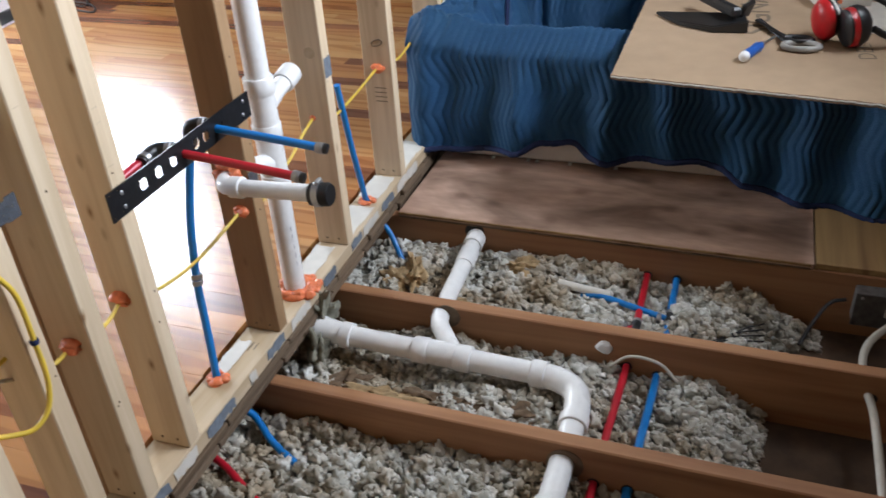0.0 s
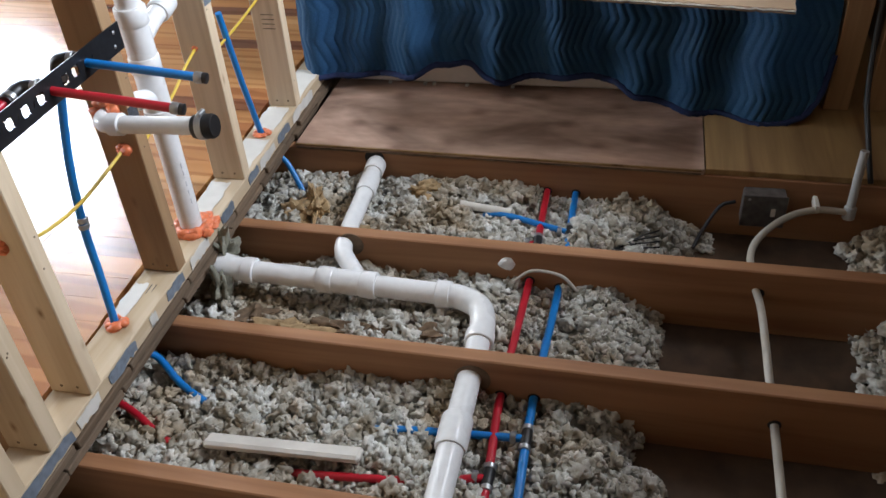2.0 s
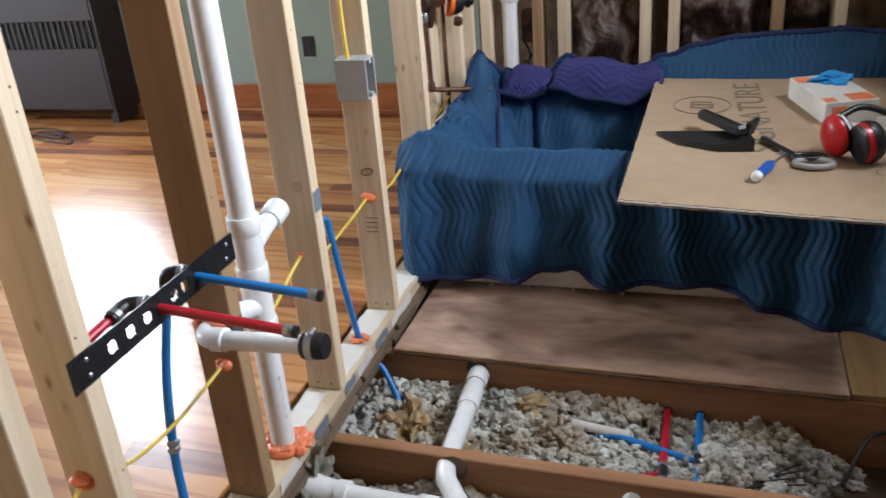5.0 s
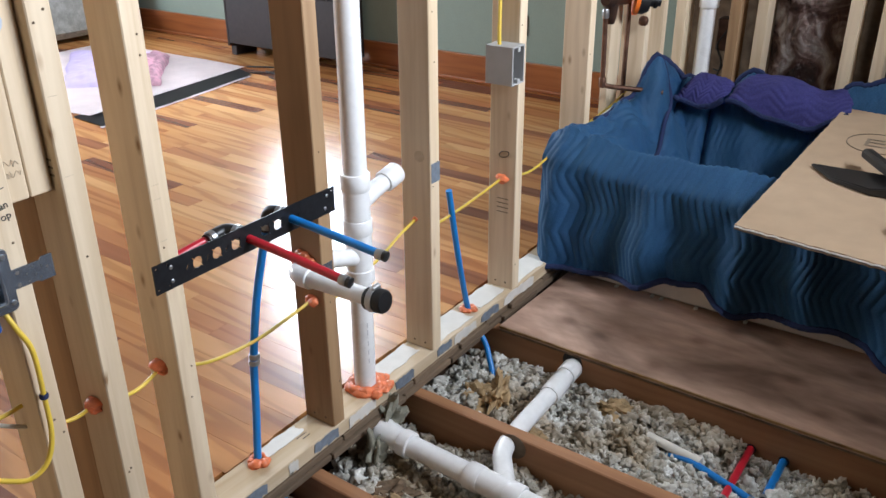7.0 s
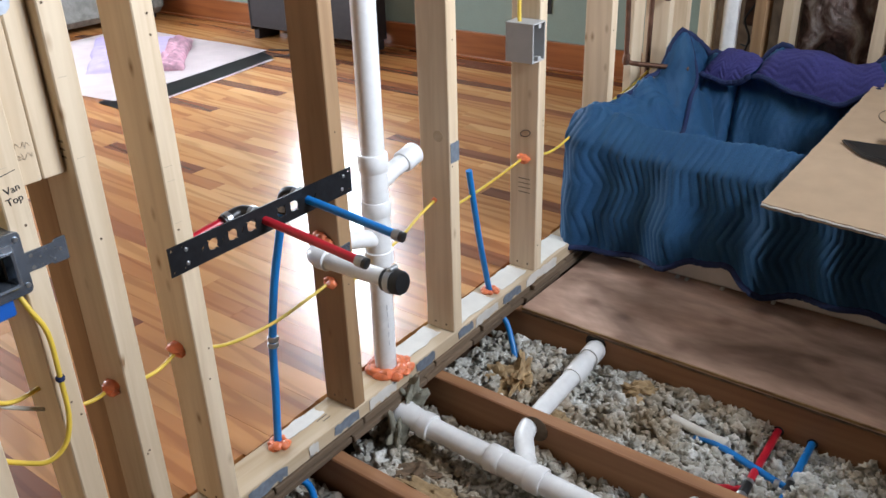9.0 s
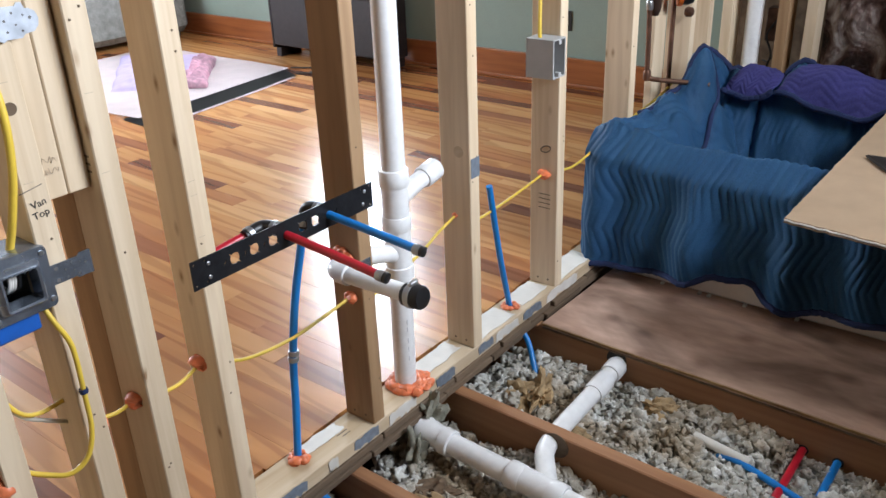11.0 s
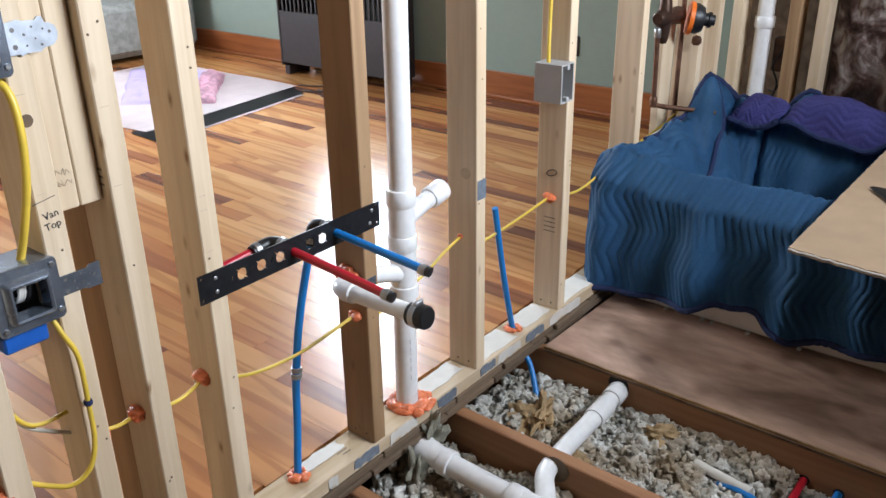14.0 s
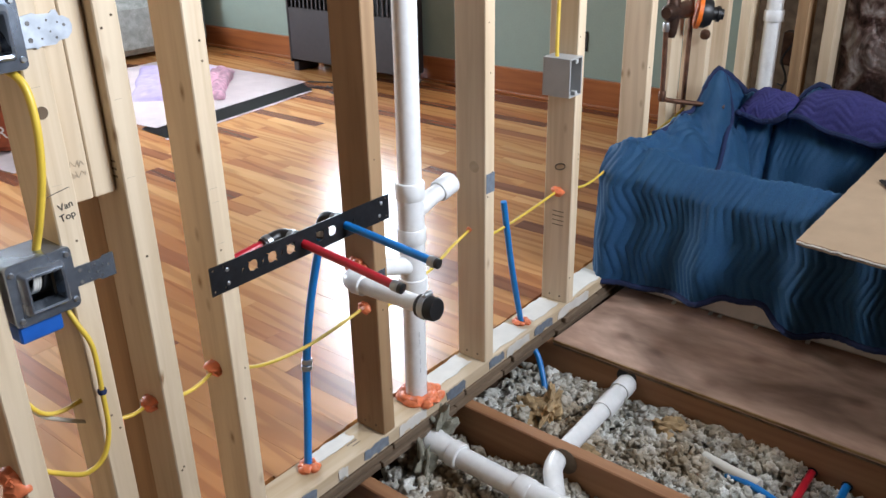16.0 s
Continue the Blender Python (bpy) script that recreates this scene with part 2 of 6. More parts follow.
def hardwood():
    """Strip flooring in honey, amber and red-brown boards, varnished."""
    m, t, b = nodes_of("varnished_strip_floor", 0.25)
    g = tex(t, "ShaderNodeTexNoise", 11.0, (0.10, 1.0, 1.0), Detail=6.0, Distortion=1.4)
    w = tex(t, "ShaderNodeTexWave", 8.5, (0.10, 1.0, 1.0), Distortion=9.0, Detail=1.5)
    w.bands_direction = "DIAGONAL"
    jitter(t, g, 31.0), jitter(t, w, 13.0)
    info = t.nodes.new("ShaderNodeObjectInfo")
    geo = t.nodes.new("ShaderNodeNewGeometry")
    add = t.nodes.new("ShaderNodeMath")
    add.operation = "ADD"
    frac = t.nodes.new("ShaderNodeMath")
    frac.operation = "FRACT"
    t.links.new(info.outputs["Random"], add.inputs[0])
    t.links.new(geo.outputs["Random Per Island"], add.inputs[1])
    t.links.new(add.outputs[0], frac.inputs[0])
    r = ramp(t, [(0.0, (0.15, 0.045, 0.024)), (0.06, (0.20, 0.068, 0.032)), (0.09, (0.33, 0.118, 0.045)), (0.22, (0.44, 0.182, 0.062)), (0.7, (0.50, 0.230, 0.080)), (1.0, (0.60, 0.320, 0.130))])
    t.links.new(frac.outputs[0], r.inputs[0])
    r2 = ramp(t, [(0.32, (0.88, 0.83, 0.78)), (0.62, (1, 1, 1))])
    t.links.new(g.outputs[0], r2.inputs[0])
    r3 = ramp(t, [(0.10, (0.42, 0.27, 0.17)), (0.30, (0.92, 0.88, 0.84)), (0.5, (1, 1, 1))])
    t.links.new(w.outputs[0], r3.inputs[0])
    col = mix(t, "MULTIPLY", 0.40, mix(t, "MULTIPLY", 0.7, r.outputs[0], r2.outputs[0]), r3.outputs[0])
    t.links.new(col, b.inputs["Base Color"])
    bump(t, b, g.outputs[0], 0.06, 0.001)
    return m


def worn_plywood():
    """Pinkish-brown plywood, rubbed pale, with dark blots and scuffs."""
    m, t, b = nodes_of("worn_stained_plywood", 0.6)
    g = tex(t, "ShaderNodeTexNoise", 40.0, (0.35, 1.0, 1.0), Detail=6.0)
    w = tex(t, "ShaderNodeTexNoise", 3.2, (0.6, 1.4, 1.0), Detail=4.0, Distortion=0.8)
    s = tex(t, "ShaderNodeTexVoronoi", 4.6, (1.0, 1.2, 1.0), Randomness=1.0)
    s.voronoi_dimensions = "2D"
    r = ramp(t, [(0.3, (0.34, 0.222, 0.162)), (0.7, (0.45, 0.305, 0.228))])
    t.links.new(g.outputs[0], r.inputs[0])
    rw = ramp(t, [(0.36, (0.52, 0.46, 0.42)), (0.48, (0.95, 0.92, 0.90)), (0.64, (1.5, 1.46, 1.46))])
    t.links.new(w.outputs[0], rw.inputs[0])
    rs = ramp(t, [(0.05, (0.48, 0.40, 0.37)), (0.12, (0.80, 0.75, 0.73)), (0.20, (1, 1, 1))])
    t.links.new(s.outputs["Distance"], rs.inputs[0])
    col = mix(t, "MULTIPLY", 0.7, mix(t, "MULTIPLY", 1.0, r.outputs[0], rw.outputs[0]), rs.outputs[0])
    t.links.new(col, b.inputs["Base Color"])
    bump(t, b, g.outputs[0], 0.25, 0.001)
    return m


OLDPLY = worn_plywood()
CLOTH, WOOL, PLASTIC, HARDWOOD = blanket_cloth(), insulation_wool(), foil_plastic(), hardwood()

# ---- building blocks ----


def mesh_of(name, bm, material, smooth=False):
    me = bpy.data.meshes.new(name)
    bmesh.ops.recalc_face_normals(bm, faces=bm.faces)
    bm.to_mesh(me)
    bm.free()
    me.materials.append(material)
    if smooth:
        me.polygons.foreach_set("use_smooth", [True] * len(me.polygons))
        me.set_sharp_from_angle(angle=radians(42))
    return me


def part(name, bm, material, parent=None, label="", smooth=False):
    ob = new(name, mesh_of(name, bm, material, smooth))
    ob.parent = parent
    return tagged(ob, label)


def thing(name, label, category, kind="", group=""):
    return tagged(new(name), label, category, group, kind)


def box(lo, hi, bevel=0.0, bm=None, m=None):
    bm = bm or bmesh.new()
    c, s = [(a + b) / 2 for a, b in zip(lo, hi)], [b - a for a, b in zip(lo, hi)]
    vs = bmesh.ops.create_cube(bm, size=1, matrix=Matrix.Translation(c) @ Matrix.Diagonal((*s, 1)))["verts"]
    if bevel:
        es = list({e for v in vs for e in v.link_edges})
        out = bmesh.ops.bevel(bm, geom=es, offset=bevel, segments=1, affect="EDGES")
        vs = list({v for f in out["faces"] for v in f.verts} | {v for v in vs if v.is_valid})
    if m is not None:
        bmesh.ops.transform(bm, matrix=m, verts=vs)
    return bm


def smooth_path(pts, steps=6):
    """Catmull-Rom points through the given ones."""
    p = [Vector(v) for v in pts]
    p = [p[0] * 2 - p[1]] + p + [p[-1] * 2 - p[-2]]
    out = []
    for a, b, c, d in zip(p, p[1:], p[2:], p[3:]):
        for i in range(steps):
            t = i / steps
            out.append(0.5 * (2 * b + (c - a) * t + (2 * a - 5 * b + 4 * c - d) * t * t + (3 * b - a - 3 * c + d) * t ** 3))
    return out + [p[-2]]


def tube(pts, r, seg=14, bm=None, caps=True):
    """A round tube along points; r is one radius or one for each point."""
    bm = bm or bmesh.new()
    pts = [Vector(p) for p in pts]
    rs = r if isinstance(r, (list, tuple)) else [r] * len(pts)
    rings, side = [], None
    for i, p in enumerate(pts):
        way = (pts[min(i + 1, len(pts) - 1)] - pts[max(i - 1, 0)]).normalized()
        if side is None:
            side = way.orthogonal().normalized()
        side = (side - way * side.dot(way)).normalized()
        up = way.cross(side)
        rings.append([bm.verts.new(p + (side * math.cos(a) + up * math.sin(a)) * rs[i]) for a in (2 * math.pi * k / seg for k in range(seg))])
    for a, b in zip(rings, rings[1:]):
        for k in range(seg):
            bm.faces.new((a[k], a[(k + 1) % seg], b[(k + 1) % seg], b[k]))
    if caps:
        bm.faces.new(rings[0][::-1])
        bm.faces.new(rings[-1])
    return bm


def profile(a, b, rows, seg=20, bm=None):
    """A turned body along the line from a to b: rows of (share of the way, radius)."""
    a, b = Vector(a), Vector(b)
    bm = bm or bmesh.new()
    way = (b - a).normalized()
    side = way.orthogonal().normalized()
    up = way.cross(side)
    rings = [[bm.verts.new(a.lerp(b, s) + (side * math.cos(t) + up * math.sin(t)) * r) for t in (2 * math.pi * k / seg for k in range(seg))] for s, r in rows]
    for p, q in zip(rings, rings[1:]):
        for k in range(seg):
            bm.faces.new((p[k], p[(k + 1) % seg], q[(k + 1) % seg], q[k]))
    bm.faces.new(rings[0][::-1])
    bm.faces.new(rings[-1])
    return bm


def lump(centre, size, seed, rough=0.35, sub=2, bm=None):
    """An uneven blob."""
    bm = bm or bmesh.new()
    vs = bmesh.ops.create_icosphere(bm, subdivisions=sub, radius=1)["verts"]
    for v in vs:
        d = 1 + rough * noise.noise(v.co * 1.7 + Vector((seed * 3.1, seed, 0))) + rough * 0.5 * noise.noise(v.co * 4 + Vector((seed, 0, seed * 2.3)))
        v.co = Vector(c + x * s * d for c, x, s in zip(centre, v.co, size))
    return bm


def sheet(xs, ys, fn, bm=None):
    """A grid of quads through fn(u, v)."""
    bm = bm or bmesh.new()
    g = [[bm.verts.new(fn(u, v)) for v in ys] for u in xs]
    for a, b in zip(g, g[1:]):
        for i in range(len(ys) - 1):
            bm.faces.new((a[i], b[i], b[i + 1], a[i + 1]))
    return bm


def steps(a, b, n):
    return [a + (b - a) * i / n for i in range(n + 1)]


def ease(a, b, x):
    t = min(max((x - a) / (b - a), 0), 1)
    return t * t * (3 - 2 * t)


# ---- setting ----
PLATE_TOP, FLOOR_TOP = 0.076, 0.038


def wall_with_hole(name, axis, at, thick, lo, hi, hole, material, label):
    """A wall square to axis (0 or 1) from lo to hi (along, z), with an opening (along lo, along hi, z lo, z hi) through it."""
    bm = bmesh.new()
    spans = [(lo[0], hi[0], lo[1], hi[1])]
    if hole:
        a, b, c, d = hole
        spans = [(lo[0], a, lo[1], hi[1]), (b, hi[0], lo[1], hi[1]), (a, b, lo[1], c), (a, b, d, hi[1])]
    for a, b, c, d in spans:
        if axis == 1:
            box((a, at, c), (b, at + thick, d), bm=bm)
        else:
            box((at, a, c), (at + thick, b, d), bm=bm)
    return tagged(part(name, bm, material), label, "wall", kind="structure")


wall_with_hole("wall_north", 1, 4.6, 0.14, (-5.6, 0.03), (-0.05, 2.46), (-3.45, -2.55, 0.82, 2.44), GREEN, "sage green painted plaster wall over an orange baseboard")
# opening added for the side room fill lamp; no window known there
wall_with_hole("wall_west", 0, -5.64, 0.14, (-1.7, 0.03), (4.74, 2.46), (1.12, 2.58, 0.9, 2.25), WHITE, "plain pale wall of the front room")
wall_with_hole("wall_south", 1, -1.74, 0.14, (-5.64, -0.2), (2.5, 2.46), None, BARE, "bare brown boards behind the work area")
# unseen wall, made half a metre deep so its sill shades the right side
wall_with_hole("wall_east", 0, 1.82, 0.50, (-1.7, -0.2), (3.9, 2.46), (1.5, 2.90, 1.56, 2.43), BARE, "bare brown board wall with a high window")
wall_with_hole("wall_behind_tub", 1, 3.72, 0.1, (-0.05, -0.2), (1.82, 2.46), None, SUBFLOOR, "dark old boards behind the bare studs")
tagged(part("wall_return", box((-0.05, 3.82, 0.03), (0.06, 4.74, 2.46)), GREEN), "sage green painted wall end beside the bathroom", "wall", kind="structure")
tagged(part("ceiling", box((-5.64, -1.74, 2.46), (2.54, 4.74, 2.56)), CEIL), "plain off-white ceiling", "ceiling", kind="structure")
tagged(part("ceiling_below", box((-0.3, -1.6, -0.215), (1.82, 3.8, -0.19)), LATH), "dusty brown boards under the joists", "subfloor", kind="structure")
tagged(part("subfloor", box((-5.6, -1.6, -0.03), (-0.125, 4.6, 0.018)), SUBFLOOR), "old board subfloor under the strip flooring", "subfloor", kind="structure")
tagged(part("floor", box((0.03, -1.6, 0.001), (1.81, 0.6, 0.02), 0.002), OLDPLY), "stained plywood floor beside the open joists", "floor", kind="structure")
for nm, lo, hi in (("baseboard", (-5.5, 4.575, FLOOR_TOP), (-0.05, 4.6, FLOOR_TOP + 0.16)),):
    bb = tagged(part(nm, box(lo, hi, 0.004), BASEBOARD), "glossy orange-brown wooden baseboard", "baseboard", kind="structure")
    part("shoe_moulding", box((-5.5, 4.556, FLOOR_TOP), (-0.05, 4.575, FLOOR_TOP + 0.02), 0.006), BASEBOARD, bb)
win = thing("window_1", "bright window with a white frame over the radiator", "window", "structure")
for lo, hi in (((-3.45, 4.62, 0.82), (-3.40, 4.68, 2.44)), ((-2.60, 4.62, 0.82), (-2.55, 4.68, 2.44)), ((-3.40, 4.62, 0.82), (-2.60, 4.68, 0.87)), ((-3.40, 4.62, 2.40), (-2.60, 4.68, 2.44))):
    part("window_frame", box(lo, hi, 0.004), WHITE, win)
part("window_sill", box((-3.5, 4.55, 0.79), (-2.5, 4.62, 0.82), 0.004), WHITE, win)

# joists run from under the stud wall to the far side, a little out of square with it
SKEW = -0.021


def skewed(ob, y):
    ob.matrix_world = Matrix.Translation((0, y, 0)) @ Matrix.Rotation(SKEW, 4, "Z") @ Matrix.Translation((0, -y, 0))
    return ob


for y0 in (1.052, 1.455, 1.846, 2.252):
    jo = tagged(part("joist", box((-0.25, y0, -0.19), (1.815, y0 + 0.037, 0.0), 0.003), JOIST), "old brown floor joist on edge in the opened floor", "joist", kind="structure", group="floor joists")
    skewed(jo, y0)
tagged(part("joist", box((-0.25, 0.60, -0.19), (1.815, 0.637, 0.0), 0.003), JOIST), "old brown floor joist on edge in the opened floor", "joist", kind="structure", group="floor joists")

ply = thing("plywood_subfloor", "stained brown plywood with yellow newer patch before the tub", "subfloor", "structure")
part("panel", box((0.028, 2.250, 0.001), (1.208, 3.62, 0.019), 0.0015), OLDPLY, ply, "stained brown plywood")
part("panel", box((1.212, 2.256, 0.001), (1.77, 3.62, 0.019), 0.0015), NEWPLY, ply, "newer yellow plywood")
for z0, z1, o in ((0.0125, 0.0185, 0.0), (0.002, 0.0065, 0.0012)):
    bm = bmesh.new()
    random.seed(int(z0 * 1e4))
    n = 70
    rows = [[bm.verts.new((0.03 + 1.17 * i / n, y, z)) for i in range(n + 1)] for y, z in ((2.2495, z0), (2.2495, z1), (0, z1), (0, z0))]
    for i in range(n + 1):
        rows[2][i].co.y = rows[3][i].co.y = 2.2475 + o - random.uniform(0.0, 0.0025)
    for a, b in zip(rows, rows[1:] + rows[:1]):
        for i in range(n):
            bm.faces.new((a[i], a[i + 1], b[i + 1], b[i]))
    part("veneer_edge", bm, SUBFLOOR if o else NEWPLY, ply, "ragged layered plywood edge")
skewed(ply, 2.256)

# ---- stud wall ----
sole = tagged(part("sole_plate", box((-0.089, -1.6, FLOOR_TOP), (0.0, 3.62, PLATE_TOP), 0.002), PLATE), "pale pine sole plate with grey and cream paint remains", "sole plate", kind="structure")
edge = thing("subfloor_edge", "dark ragged cut edge of old floor boards under the plate", "floor edge", "structure")
yy = -0.4
random.seed(4)
while yy < 2.7:
    w = random.uniform(0.12, 0.3)
    z0 = random.uniform(0.0, 0.004)
    x1 = random.uniform(0.004, 0.016)
    part("board_end", box((-0.12, yy, z0), (x1, yy + w - 0.003, 0.0185), 0.002), SUBFLOOR, edge)
    part("board_end", box((-0.12, yy + 0.05, 0.0195), (x1 - random.uniform(0.002, 0.012), yy + w + 0.045, 0.0375), 0.002), SUBFLOOR, edge)
    yy += w
# paint remains on the plate's face
random.seed(11)
for y0, y1, d in ((1.22, 1.33, 0), (1.395, 1.425, 1), (1.48, 1.56, 0), (1.60, 1.70, 1), (1.78, 1.86, 0), (1.965, 2.035, 0), (2.05, 2.16, 1), (2.19, 2.285, 0), (2.32, 2.50, 1), (0.90, 1.08, 0), (1.10, 1.18, 1)):
    bm = bmesh.new()
    n = 9
    outline = [(y0 + (y1 - y0) * i / n, PLATE_TOP - 0.001 - random.uniform(0, 0.006) - 0.004 * (i in (0, n))) for i in range(n + 1)]
    outline += [(y0 + (y1 - y0) * i / n + random.uniform(-0.004, 0.004), FLOOR_TOP + random.uniform(0.001, 0.012)) for i in range(n, -1, -1)]
    back = [bm.verts.new((0.0006, y, z)) for y, z in outline]
    face = [bm.verts.new((0.0022, y, z)) for y, z in outline]
    bm.faces.new(back), bm.faces.new(face)
    for i in range(len(outline)):
        q = (i + 1) % len(outline)
        bm.faces.new((back[i], back[q], face[q], face[i]))
    part("paint_patch", bm, (GREYTAPE, KNOTBOARD)[d], sole, ("flaking grey paint", "flaking cream paint")[d])


def stud(y, lean=0.0, old=False, x=(-0.089, 0.0), w=0.038, top=2.42, z0=PLATE_TOP, label=""):
    st = part("stud", box((x[0], 0, z0), (x[1], w, top), 0.002), STUD_OLD if old else STUD)
    st.matrix_world = Matrix.Translation((0, y, 0)) @ Matrix.Rotation(lean, 4, "X")
    return tagged(st, label or ("darker brown pine wall stud" if old else "pale knotty pine wall stud"), "stud", "wall studs", "structure")


D, A, B, C, E = 1.163, 1.549, 1.948, 2.366, 2.80
studs = {}
for key, y, old in (("I", 0.772, 0), ("H", 0.905, 0), ("G", 1.02, 0), ("D", D, 0), ("A", A, 1), ("B", B, 0), ("C", C, 0), ("E", E, 0), ("F", 3.255, 0), ("K", 0.36, 0), ("L", -0.05, 0), ("M", -0.46, 0)):
    studs[key] = stud(y, 0.0, old)
studs["J"] = stud(3.42)
for y in (0.9445, 0.982):
    stud(y, 0, False, (-0.089, -0.022), 0.036, z0=0.838, label="pale pine packing piece between two studs")
stud(1.022, 0, True, (-0.166, -0.0915), 0.038, z0=FLOOR_TOP + 0.001, label="rough brown board fixed behind a stud")
tagged(part("top_plate", box((-0.089, -1.6, 2.42), (0, 3.62, 2.459), 0.002), PLATE), "pine top plate over the studs", "top plate", kind="structure")
# studs of the wall behind the tub
for x, old in ((0.005, 0), (0.205, 1), (0.30, 0), (0.60, 0), (0.70, 0), (1.05, 1), (1.25, 0), (1.45, 0), (1.9, 1)):
    s = stud(0, 0, old, (x, x + 0.038), 0.089)
    s.matrix_world = Matrix.Translation((0, 3.53, 0))
# studs of the short wall at the tub's far end
for y in (2.60, 3.0, 3.3):
    st = stud(0, 0, True, (1.56, 1.63), 0.04, z0=0.02, label="brown wall stud at the foot of the tub")
    st.matrix_world = Matrix.Translation((0, y, 0))
st = stud(0, 0, True, (1.675, 1.76), 0.04, z0=0.02, label="brown wall stud at the foot of the tub")
st.matrix_world = Matrix.Translation((0, 2.60, 0))

# ---- drain stack ----
R2, R15 = 0.0268, 0.0205


def hub(a, b, r, name="hub", parent=None):
    return part(name, profile(a, b, [(0, r * 0.99), (0.0, r), (0.06, r + 0.002), (0.94, r + 0.002), (1, r), (1, r * 0.99)]), PVC, parent, smooth=True)


stack = thing("drain_stack", "white plastic vertical drain pipe with wye and tee fittings", "pipe")
sx, sy = -0.045, 1.722
part("pipe", tube([(sx, sy - 0.004, 0.03), (sx, sy, 0.5), (sx, sy + 0.01, 2.4)], R2, 24), PVC, stack, smooth=True)
hub((sx, sy, 0.605), (sx, sy, 0.645), R2 + 0.0048, "coupling", stack)
wye = part("wye", tube([(sx, sy, 0.50), (sx, sy, 0.61)], R2 + 0.004, 24), PVC, stack, smooth=True)
hub((sx, sy, 0.498), (sx, sy, 0.535), R2 + 0.0048, "coupling", stack)
part("branch", tube([(sx, sy + 0.01, 0.566), (sx, sy + 0.07, 0.585), (sx, sy + 0.145, 0.600)], R15, 20), PVC, stack, smooth=True)
hub((sx, sy + 0.100, 0.591), (sx, sy + 0.150, 0.601), R15 + 0.004, "coupling", stack)
part("tee", tube([(sx, sy, 0.39), (sx, sy, 0.50)], R2 + 0.004, 24), PVC, stack, smooth=True)
hub((sx, sy, 0.375), (sx, sy, 0.41), R2 + 0.0048, "coupling", stack)
part("branch", tube(smooth_path([(sx, sy, 0.435), (sx, sy - 0.05, 0.455), (sx, sy - 0.13, 0.480), (sx, 1.545, 0.487)]), R15, 20), PVC, stack, smooth=True)
arm = part("trap_arm", tube(smooth_path([(sx, 1.548, 0.487), (sx, 1.527, 0.487), (sx + 0.012, 1.508, 0.488), (sx + 0.038, 1.501, 0.490), (0.10, 1.494, 0.498), (0.19, 1.486, 0.506)], 5), 0.0178, 20), PVC, stack, smooth=True)
hub((sx + 0.03, 1.502, 0.4895), (sx + 0.06, 1.500, 0.492), 0.0208, "coupling", arm)
cap = part("rubber_cap", profile((0.178, 1.485, 0.504), (0.222, 1.485, 0.508), [(0, 0.021), (0.05, 0.0232), (0.9, 0.024), (1, 0.0212)], 24), BLACKP, stack, "black rubber test cap", True)
part("hose_clamp", profile((0.190, 1.485, 0.505), (0.203, 1.485, 0.5065), [(0, 0.0238), (0, 0.0254), (1, 0.0254), (1, 0.0238)], 24), CRIMP, cap, "steel worm clamp", True)
part("clamp_screw", profile((0.196, 1.475, 0.532), (0.196, 1.500, 0.532), [(0, 0.003), (0.1, 0.0055), (0.9, 0.0055), (1, 0.003)], 10), CRIMP, cap, "steel worm clamp", True)
# printed lettering along the pipe, too small to read
for z in (0.16, 0.185, 0.21, 0.24, 0.26, 0.55, 0.57):
    part("print_bar", box((sx + 0.0240, sy - 0.0140, z), (sx + 0.0252, sy - 0.0120, z + 0.013)), PVC_DARK, stack)


def foam_ring(centre, r, n, seed, name="foam_seal", label="lumpy orange expanding foam seal", size=0.012, axis="z"):
    random.seed(seed)
    bm = bmesh.new()
    for i in range(n):
        a = 2 * math.pi * i / n + random.uniform(-0.2, 0.2)
        d = r * random.uniform(0.85, 1.2)
        off = (math.cos(a) * d, math.sin(a) * d, random.uniform(-0.3, 0.5) * size) if axis == "z" else (math.cos(a) * d, random.uniform(-0.3, 0.4) * size, math.sin(a) * d)
        s = size * random.uniform(0.7, 1.25)
        lump(tuple(c + o for c, o in zip(centre, off)), (s * 1.2, s, s * 0.8), seed + i, bm=bm)
    return tagged(part(name, bm, FOAM, smooth=True), label, "foam seal", group="foam seals")


bm = bmesh.new()
for loops, (r0, zz, rr) in enumerate(((0.036, 0.008, 0.0115), (0.043, 0.004, 0.010))):
    ring = []
    for i in range(49):
        a = 2 * math.pi * i / 48
        w = noise.noise(Vector((math.cos(a) * 2, math.sin(a) * 2, loops * 3.0)))
        ring.append(Vector((sx + (r0 + 0.008 * w) * math.cos(a), sy + (r0 + 0.012 * w) * math.sin(a), PLATE_TOP + zz + 0.006 * w)))
    tube(ring, [rr * (1 + 0.35 * noise.noise(p * 60)) for p in ring], 10, bm, caps=False)
for k, (dx, dy, s) in enumerate(((0.046, 0.03, 0.014), (0.052, 0.012, 0.011), (0.05, -0.02, 0.012), (0.02, 0.048, 0.012))):
    lump((sx + dx, sy + dy, PLATE_TOP + 0.004), (s, s * 1.3, s * 0.8), 70 + k, bm=bm)
tagged(part("foam_seal", bm, FOAM, smooth=True), "ropey ring of orange foam round the stack", "foam seal", "foam seals")
foam_ring((-0.058, 1.361, PLATE_TOP + 0.003), 0.016, 8, 5, size=0.010)
foam_ring((-0.045, 2.188, PLATE_TOP + 0.003), 0.016, 8, 6, size=0.010)
foam_ring((sx, 1.546, 0.490), 0.021, 12, 7, size=0.014, axis="y")
foam_ring((-0.034, 1.546, 0.407), 0.006, 5, 8, size=0.011, axis="y")
